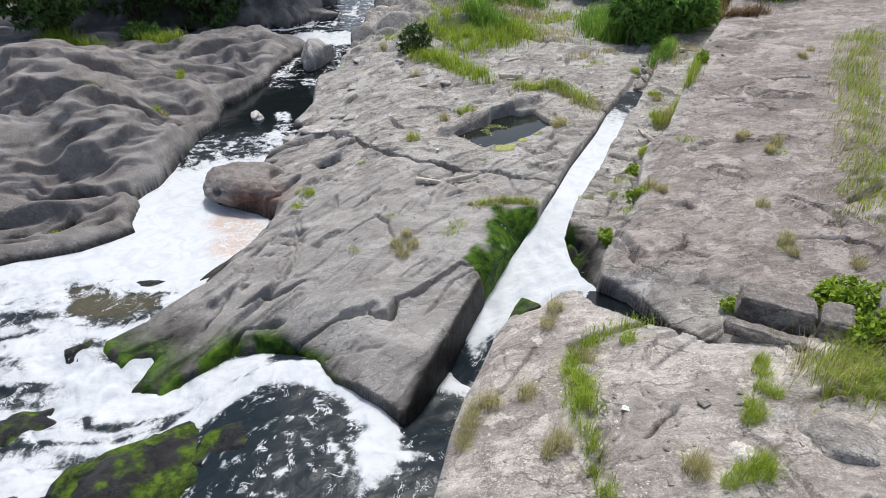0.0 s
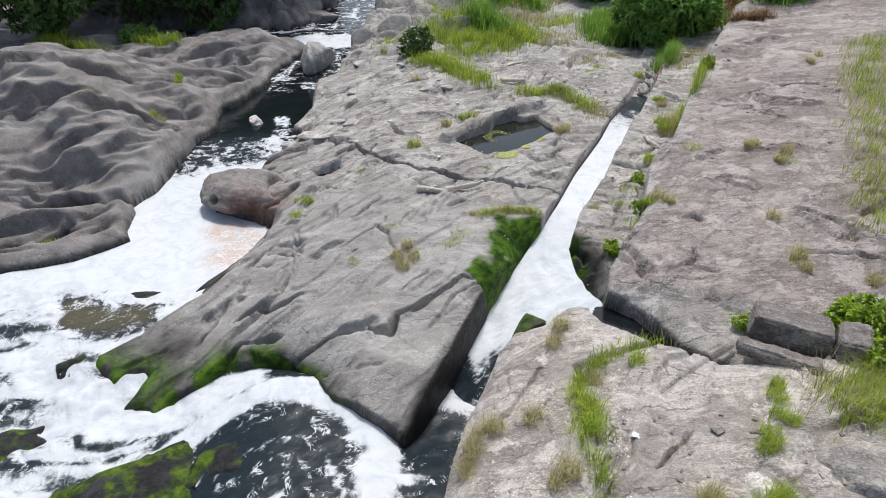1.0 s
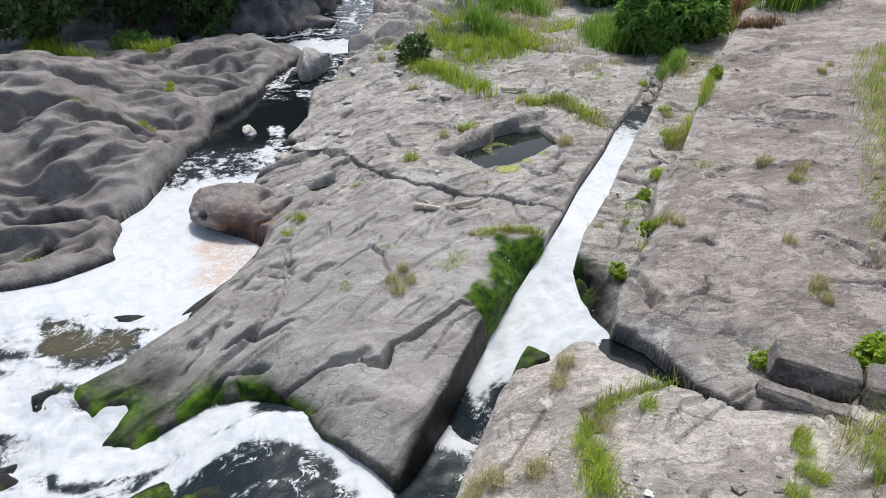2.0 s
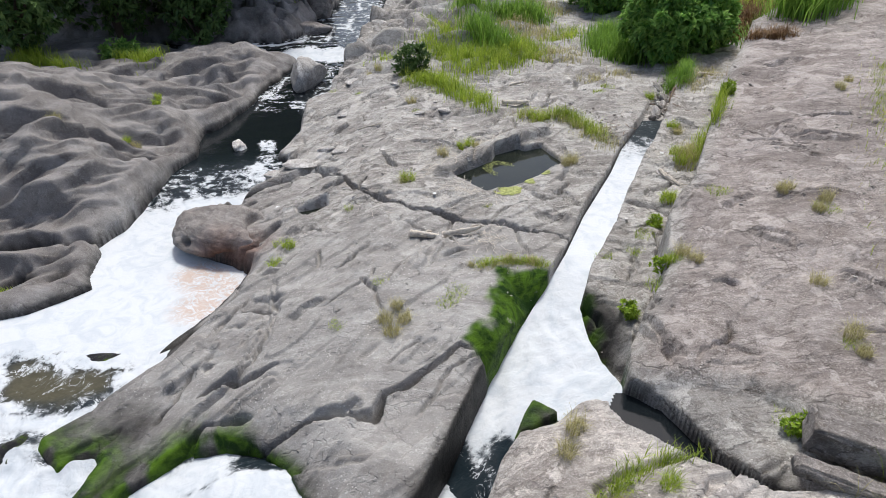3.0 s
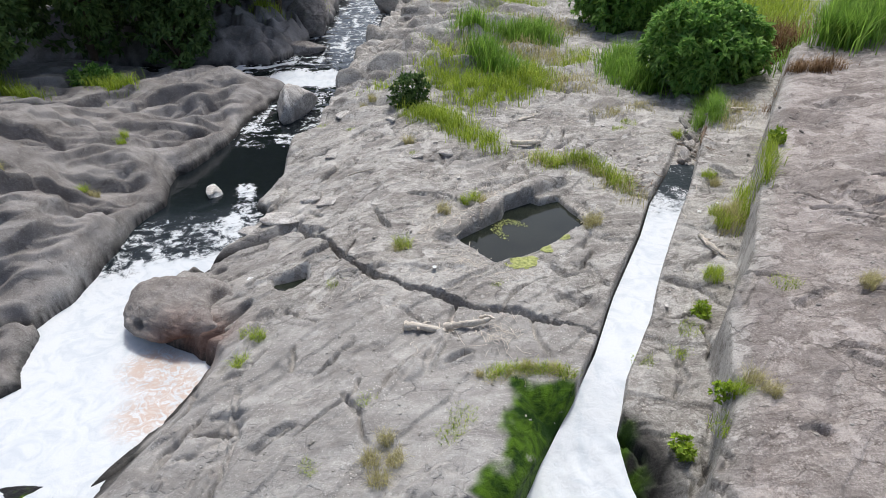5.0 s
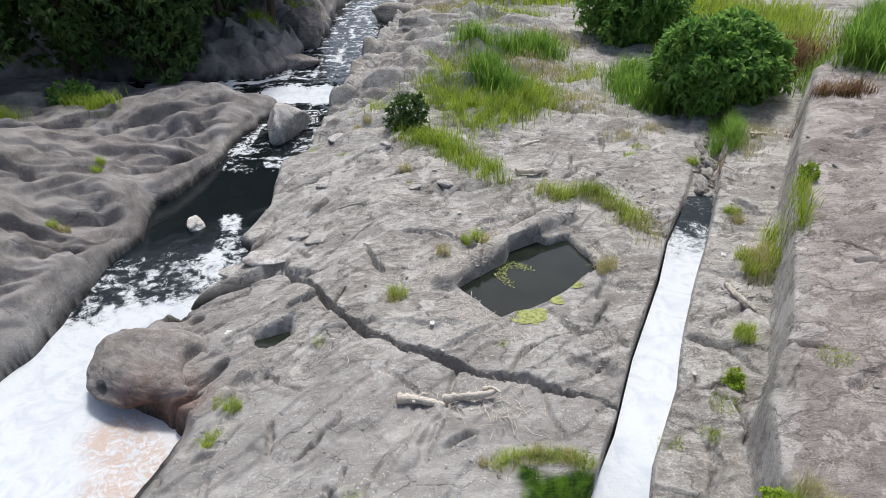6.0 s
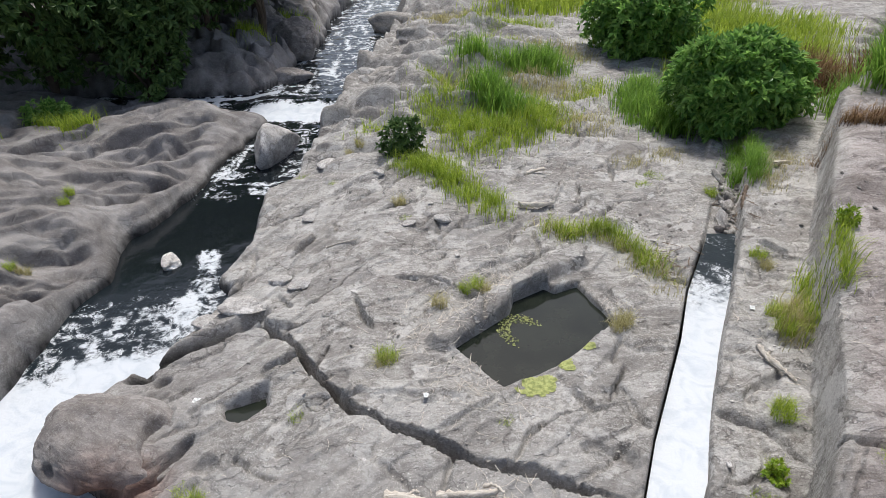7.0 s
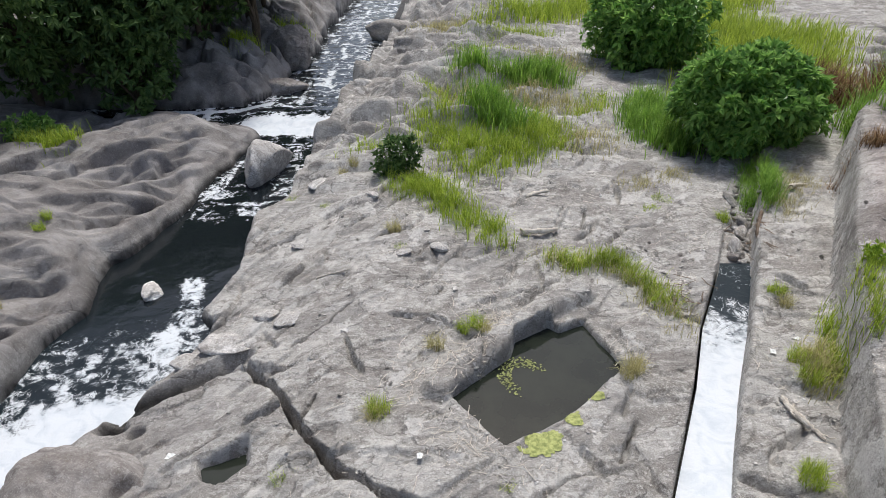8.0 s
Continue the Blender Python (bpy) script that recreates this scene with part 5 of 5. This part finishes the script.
shrub("leafy_plant", 6.85, 16.1, (0.12, 0.16, 0.15), 50, 6, 0.1, HERB_LEAF, 411, "green leafy weed at the foot of the terrace", "plant", 0.8, 0.1, 0.4, 0.006, 0.35)
TREES = [(-13.6, 28.2, 2.6, 2.6, 401), (-11.0, 30.2, 2.3, 2.3, 412), (-9.7, 34.2, 1.9, 2.2, 413), (-12.8, 33.5, 2.6, 3.2, 414), (-16.5, 26.8, 2.4, 3.0, 415), (-9.2, 39.5, 2.2, 2.6, 416),
         (-12.0, 40.0, 2.8, 3.4, 417), (-16.5, 32.0, 2.8, 3.6, 418), (-15.2, 24.2, 1.6, 1.6, 419), (-10.6, 28.9, 1.3, 1.6, 432)]
for x, y, r, tall, seed in TREES:
    shrub("tree", x, y, (r, r, tall), int(210 * r * r), 8, 0.3, DARK_LEAF, seed, "dark green broad-leaved tree hanging over the shaded bank", "tree", 1.35, 0.5, 0.45, 0.12)
# Extra crowns above the view, added only to shade the upper bank.
for x, y, r, seed in ((-9.6, 33.0, 3.0, 433), (-8.8, 37.0, 2.8, 434), (-7.9, 34.9, 2.0, 435), (-9.0, 40.5, 2.6, 436)):
    shrub("tree", x, y, (r, r, 1.3), int(260 * r * r), 8, 0.3, DARK_LEAF, seed, "unseen tree crown added above the bank to shade it", "tree", 2.9, 0.5, 0.45, 0.12)
shrub("shrub", -12.3, 25.6, (0.8, 0.5, 0.45), 160, 8, 0.2, SHRUB_LEAF, 421, "low green shrub at the edge of the smooth rock bank", "shrub", 0.8, 0.2, 0.4, 0.02)


# ---- driftwood, rubble and litter ----
def wood_material(name, dark, light):
    n = Nodes(name)
    grain = n.mapped(0, (1.5, 14, 14))
    col = n.mix(n.ramp(n.noise(4, 6, 0.7, grain), 0.3, 0.7), dark, light)
    return n.out(col, 0.85, n.bump(n.noise(6, 6, 0.7, grain), 0.8, 0.02))


PALE_WOOD = wood_material("bleached driftwood", (0.42, 0.36, 0.29), (0.80, 0.74, 0.66))
BROWN_WOOD = wood_material("brown driftwood", (0.09, 0.06, 0.04), (0.28, 0.21, 0.155))


def log_mesh(name, length, thick, seed, material, bend=0.06, taper=0.5):
    g = np.random.default_rng(seed)
    rings, sides = 22, 12
    t = np.linspace(0, 1, rings)
    cy = bend * np.sin(t * 3.1 + seed) + 0.01 * g.normal(0, 1, rings)
    rad = thick * (1 - taper * t) * (1 + 0.15 * np.sin(9 * t + seed) + 0.06 * g.normal(0, 1, rings))
    rad[0] *= 0.75
    rad[-1] *= 0.4
    a = np.linspace(0, 2 * np.pi, sides, endpoint=False)
    ridge = 1 + 0.12 * np.sin(3 * a + seed)
    co = np.stack([np.repeat(t * length - length / 2, sides), (cy[:, None] + rad[:, None] * ridge * np.cos(a)).ravel(), (rad[:, None] * ridge * np.sin(a)).ravel()], -1)
    faces = [[i * sides + j, i * sides + (j + 1) % sides, (i + 1) * sides + (j + 1) % sides, (i + 1) * sides + j] for i in range(rings - 1) for j in range(sides)]
    faces += [[0, j, j + 1, j + 2] for j in range(1, sides - 2, 2)]
    last = (rings - 1) * sides
    faces += [[last, last + j + 2, last + j + 1, last + j] for j in range(1, sides - 2, 2)]
    return poly_mesh(name, co, faces, material)


def log(name, x, y, length, thick, turn, seed, material, label, branches=()):
    root = new(name)
    c, sn = math.cos(radians(turn)), math.sin(radians(turn))
    rise = (height(x + 0.4 * length * c, y + 0.4 * length * sn) - height(x - 0.4 * length * c, y - 0.4 * length * sn)) / (0.8 * length)
    rise = max(-0.5, min(0.5, rise))
    top = sorted(height(x + f * length * c, y + f * length * sn) - f * length * rise for f in (-0.4, -0.25, -0.1, 0, 0.1, 0.25, 0.4))[6]
    root.matrix_world = pose(x, y, top + 0.75 * thick, 0, -math.degrees(math.atan(rise)), turn)
    under(new("stem", log_mesh("stem", length, thick, seed, material)), root)
    for along, blen, bturn in branches:
        b = under(new("branch", log_mesh("branch", blen, thick * 0.4, seed + 5, material)), root)
        b.matrix_local = pose(along + 0.4 * blen * math.cos(radians(bturn)), 0.4 * blen * math.sin(radians(bturn)), 0.02, 0, -8, bturn)
    return tagged(root, label, "driftwood")


log("driftwood_log", -0.25, 11.76, 0.66, 0.075, 2, 1, PALE_WOOD, "pale weathered driftwood log lying on the slab", ((-0.1, 0.25, 25),))
log("driftwood_log", 0.42, 11.83, 0.76, 0.07, 3, 2, PALE_WOOD, "bleached driftwood log with brown bark lying on the slab", ((0.2, 0.3, -20),))
log("driftwood_log", 2.2, 19.3, 0.85, 0.075, 16, 3, PALE_WOOD, "short pale driftwood log in front of the grass")
log("driftwood_branch", 5.08, 14.05, 0.75, 0.05, -76, 4, PALE_WOOD, "gnarled pale driftwood branch at the foot of the terrace", ((0.2, 0.3, 40), (-0.2, 0.25, -30)))
log("driftwood_branch", 6.75, 19.2, 0.7, 0.07, 55, 5, BROWN_WOOD, "dark wet branch wedged in the end of the channel")
log("driftwood_log", 2.4, 21.0, 0.5, 0.06, 8, 6, PALE_WOOD, "short pale driftwood piece on the slab")
log("driftwood_log", 8.2, 20.6, 0.7, 0.06, 40, 7, PALE_WOOD, "pale driftwood lying among dry grass")
log("driftwood_branch", -2.0, 18.0, 0.7, 0.02, 20, 8, PALE_WOOD, "thin pale stick lying on the slab")


def sticks(name, areas, count, length, thick, material, label, seed):
    """Flotsam: thin twigs strewn over the rock."""
    g = np.random.default_rng(seed)
    cos, faces, first = [], [], 0
    for (cx_, cy_, rx_, ry_) in areas:
        for _ in range(count):
            x, y = cx_ + g.normal(0, rx_), cy_ + g.normal(0, ry_)
            a, l, w = g.uniform(0, 3.14), length * g.uniform(0.3, 1.3), thick * g.uniform(0.6, 1.4)
            d, s = np.array([np.cos(a), np.sin(a), 0]), np.array([-np.sin(a), np.cos(a), 0])
            mid = np.array([x, y, height(x, y) + 0.015 + g.uniform(0, 0.03)])
            bow = s * g.normal(0, 0.12) * l
            tri = [s * w, np.array([0, 0, w * 1.2]), -s * w]
            for p in (mid - d * l / 2, mid + bow, mid + d * l / 2 + np.array([0, 0, g.uniform(0, 0.03)])):
                cos += [p + q for q in tri]
            for k in (0, 3):
                faces += [[first + k, first + k + 1, first + k + 4, first + k + 3], [first + k + 1, first + k + 2, first + k + 5, first + k + 4]]
            first += 9
    ob = new(name, poly_mesh(name, np.array(cos), np.array(faces), material))
    return tagged(ob, label, "flotsam", kind="stuff")


sticks("twigs", [(0.6, 15.4, 0.3, 0.3), (0.55, 13.6, 0.35, 0.3), (0.9, 11.6, 0.3, 0.25), (-0.2, 15.0, 0.5, 0.4), (4.3, 17.4, 0.25, 0.35), (2.9, 15.4, 0.2, 0.2), (1.1, 16.4, 0.3, 0.2)], 62, 0.26, 0.004, PALE_WOOD, "bleached straw and twigs washed up round the pond", 501)
sticks("twigs", [(0.0, 17.5, 1.5, 1.2), (-0.5, 13.0, 1.2, 0.8), (5.3, 15.0, 0.4, 1.0), (5.6, 18.6, 0.4, 0.6), (3.8, 20.2, 1.0, 0.8)], 40, 0.2, 0.004, PALE_WOOD, "bleached twigs strewn over the slab", 502)
sticks("twigs", [(6.55, 19.1, 0.2, 0.4), (4.5, 17.2, 0.2, 0.3)], 24, 0.3, 0.008, BROWN_WOOD, "dark broken twigs washed up in hollows", 503)

# rubble at the upper end of the channel and leaf litter along the slab
STONES = [boulder_mesh("stone", m, (0.5, 0.42, 0.34), 600 + k, 0.14, 0.0, 2) for k, m in enumerate((GREY_ROCK, BLOCK_ROCK, PALE_ROCK, GREY_ROCK))]
g = np.random.default_rng(61)
for k in range(170):
    t = g.uniform(0, 1)
    x, y = 6.15 + 1.7 * t + g.normal(0, 0.11), 18.55 + 3.6 * t + g.normal(0, 0.16)
    s = g.uniform(0.06, 0.26) if k % 9 else g.uniform(0.3, 0.55)
    ob = new("stone", STONES[k % 4])
    ob.matrix_world = pose(x, y, height(x, y) + 0.1 * s, g.uniform(0, 40), g.uniform(0, 40), g.uniform(0, 360)) @ Matrix.Diagonal((1.25 * s, s * g.uniform(0.5, 0.9), s * g.uniform(0.4, 0.8), 1))
    tagged(ob, "loose broken stone choking the end of the cut channel", "stone", "rubble in the channel")
for k in range(70):
    cx_, cy_, rx_, ry_ = ((4.5, 17.3, 0.25, 0.4), (4.4, 18.2, 0.4, 0.5), (-0.3, 15.3, 0.8, 0.8), (-1.6, 20.0, 1.2, 1.2), (7.0, 17.9, 0.4, 0.8))[k % 5]
    x, y, s = g.normal(cx_, rx_), g.normal(cy_, ry_), g.uniform(0.04, 0.14)
    ob = new("pebble", STONES[(k * 3) % 4])
    ob.matrix_world = pose(x, y, height(x, y) + 0.1 * s, g.uniform(0, 40), g.uniform(0, 40), g.uniform(0, 360)) @ Matrix.Diagonal((s, s, 0.6 * s, 1))
    tagged(ob, "small pale pebble lying on the rock", "pebble", "pebbles on the slab")

PAPER = Nodes("white scrap")
PAPER = PAPER.out(PAPER.mix(PAPER.noise(12, 4), (0.62, 0.63, 0.62), (0.82, 0.82, 0.80)), 0.6)


def scrap(x, y, size, turn, seed):
    """A crumpled bit of white litter."""
    bm = bmesh.new()
    bmesh.ops.create_grid(bm, x_segments=6, y_segments=6, size=size)
    for v in bm.verts:
        v.co.z = 0.35 * size * (1 + noise.noise(Vector((v.co.x / size * 1.5 + seed, v.co.y / size * 1.5, 0))))
        v.co.x *= 0.75 + 0.3 * noise.noise(Vector((seed, v.co.y / size, 3)))
    geom = bmesh.ops.solidify(bm, geom=bm.faces[:], thickness=0.004)
    me = bpy.data.meshes.new("litter")
    bm.to_mesh(me)
    bm.free()
    me.materials.append(PAPER)
    ob = new("litter", me)
    ob.matrix_world = pose(x, y, height(x, y) + 0.005, 0, 0, turn)
    tagged(ob, "crumpled white scrap of litter on the rock", "litter", "scraps of litter")


for k, (x, y) in enumerate(((-0.13, 13.45), (4.2, 17.1), (-3.65, 13.9), (5.75, 15.6), (5.3, 15.4), (0.85, 24.0), (2.0, 4.65), (5.0, 4.6), (-4.9, 13.5), (-3.9, 15.5), (-3.6, 15.62), (-4.1, 15.42), (-3.75, 15.75), (-3.45, 15.85))):
    scrap(x, y, 0.045 + 0.01 * (k % 3), 40 * k, k)

# algae on the pond's lower edge and drifting weed on its water
ALGAE = Nodes("yellow-green algae")
ALGAE = ALGAE.out(ALGAE.mix(ALGAE.ramp(ALGAE.noise(16, 6, 0.7), 0.35, 0.65), (0.19, 0.22, 0.07), (0.43, 0.45, 0.17)), 0.85, ALGAE.bump(ALGAE.noise(30, 5), 0.8, 0.02))
for ax, ay, rx_, ry_, turn in ((1.5, 13.72, 0.34, 0.2, 0.35), (1.98, 14.12, 0.16, 0.12, 0.5), (2.42, 14.55, 0.12, 0.1, 0.5)):
    xs, ys = np.arange(ax - 0.6, ax + 0.6, 0.02), np.arange(ay - 0.5, ay + 0.5, 0.02)
    mx, my = np.meshgrid(xs, ys)
    qx, qy = (mx - ax) * math.cos(turn) + (my - ay) * math.sin(turn), (my - ay) * math.cos(turn) - (mx - ax) * math.sin(turn)
    mask = np.hypot(qx / rx_, qy / ry_) + 0.75 * fbm(mx / 0.16, my / 0.16, 4, 9)
    ob = sheet("algae_mat", xs, ys, np.maximum(heights(mx, my), -0.1) + 0.012 + 0.012 * fbm(mx / 0.05, my / 0.05, 2, 11), ALGAE, keep=mask < 0.85)
    tagged(ob, "yellow-green mat of algae on the rim of the pond", "algae", "algae round the pond")
g = np.random.default_rng(88)
co, faces = [], []
for k in range(300):
    a = g.uniform(0.4, 4.4)
    x, y = 1.5 + 0.36 * math.cos(a) * g.uniform(0.5, 1.1) - 0.1, 15.1 + 0.42 * math.sin(a) * g.uniform(0.5, 1.1)
    s, r = g.uniform(0.006, 0.02), g.uniform(0, 3.1)
    for q in range(4):
        co.append((x + s * g.uniform(0.6, 1.4) * math.cos(r + 1.57 * q), y + s * g.uniform(0.6, 1.4) * math.sin(r + 1.57 * q), -0.092))
    faces.append([4 * k, 4 * k + 1, 4 * k + 2, 4 * k + 3])
tagged(new("floating_weed", poly_mesh("floating_weed", co, faces, ALGAE)), "pale green weed drifting in a curl on the pond", "weed", kind="stuff")

grass_field([[(0.5, 33), (3, 34)], [(4.6, 27), (5.6, 29)], [(1, 36.5), (5, 37.5)], [(-2.2, 23.6), (-1.6, 24.4)], [(-0.5, 28.2), (1, 28.6)]], 0.4, 3600, 0.45, 0.016, 0.8, GRASS, "yellow-green grass in the hollows of the upper rocks", 321)
grass_field([[(7.3, 19.4), (8.1, 20.6), (8.7, 21.4)], [(4.6, 21.6), (6.4, 22.4)]], 0.22, 1100, 0.34, 0.010, 0.95, DRY_GRASS, "dry straw grass at the end of the channel", 322)


def chips(name, areas, count, material, label, seed):
    """Flakes of broken stone lying loose on the rock."""
    g = np.random.default_rng(seed)
    box = np.array([(x, y, z) for z in (-1, 1) for y in (-1, 1) for x in (-1, 1)], float)
    sides = np.array([[0, 2, 3, 1], [4, 5, 7, 6], [0, 1, 5, 4], [2, 6, 7, 3], [0, 4, 6, 2], [1, 3, 7, 5]])
    cos, faces = [], []
    for cx_, cy_, rx_, ry_ in areas:
        for _ in range(count):
            x, y = g.normal(cx_, rx_), g.normal(cy_, ry_)
            s, a = g.uniform(0.009, 0.03) * (2.4 if g.uniform() < 0.03 else 1), g.uniform(0, 6.28)
            p = box * np.array([s, s * g.uniform(0.4, 0.9), s * 0.3]) * g.uniform(0.6, 1.1, (8, 1))
            p = np.stack([p[:, 0] * np.cos(a) - p[:, 1] * np.sin(a), p[:, 0] * np.sin(a) + p[:, 1] * np.cos(a), p[:, 2]], -1)
            faces.append(sides + 8 * len(cos))
            cos.append(p + np.array([x, y, height(x, y) + 0.25 * s]))
    ob = new(name, poly_mesh(name, np.concatenate(cos), np.concatenate(faces), material, False))
    return tagged(ob, label, "stone chips", kind="stuff")


chips("stone_chips", [(0, 17, 2.0, 1.6), (-1.5, 19.5, 1.4, 1.6), (3.2, 17.5, 0.9, 1.2), (4.4, 17.6, 0.25, 0.5), (0.3, 13.4, 1.2, 0.8), (5.6, 16, 0.4, 1.6), (2.5, 20.5, 2.0, 1.2), (3.5, 13.5, 0.4, 0.8)], 130, PALE_ROCK, "pale chips of broken stone strewn over the slab", 701)
chips("stone_chips", [(-0.5, 10.5, 1.4, 1.2), (6.0, 10.5, 1.6, 1.8), (2.2, 4.8, 0.8, 0.8), (-2.5, 16, 1.0, 1.4), (1.5, 23, 2.0, 1.5), (7.5, 14.5, 1.0, 1.6)], 90, GREY_ROCK, "grey chips of broken stone strewn over the rock", 702)
grass_field([[(0.72, 10.78), (1.2, 10.86), (1.6, 10.84), (1.92, 10.74)]], 0.06, 900, 0.17, 0.008, 0.95, GRASS, "yellow-green grass fringe along the brow of the mossy face", 323)
grass_field([[(0.6, 10.7), (1.2, 10.84), (1.85, 10.76)]], 0.08, 420, 0.2, 0.006, 1.05, DRY_GRASS, "dry straw fringe along the brow of the mossy face", 324)
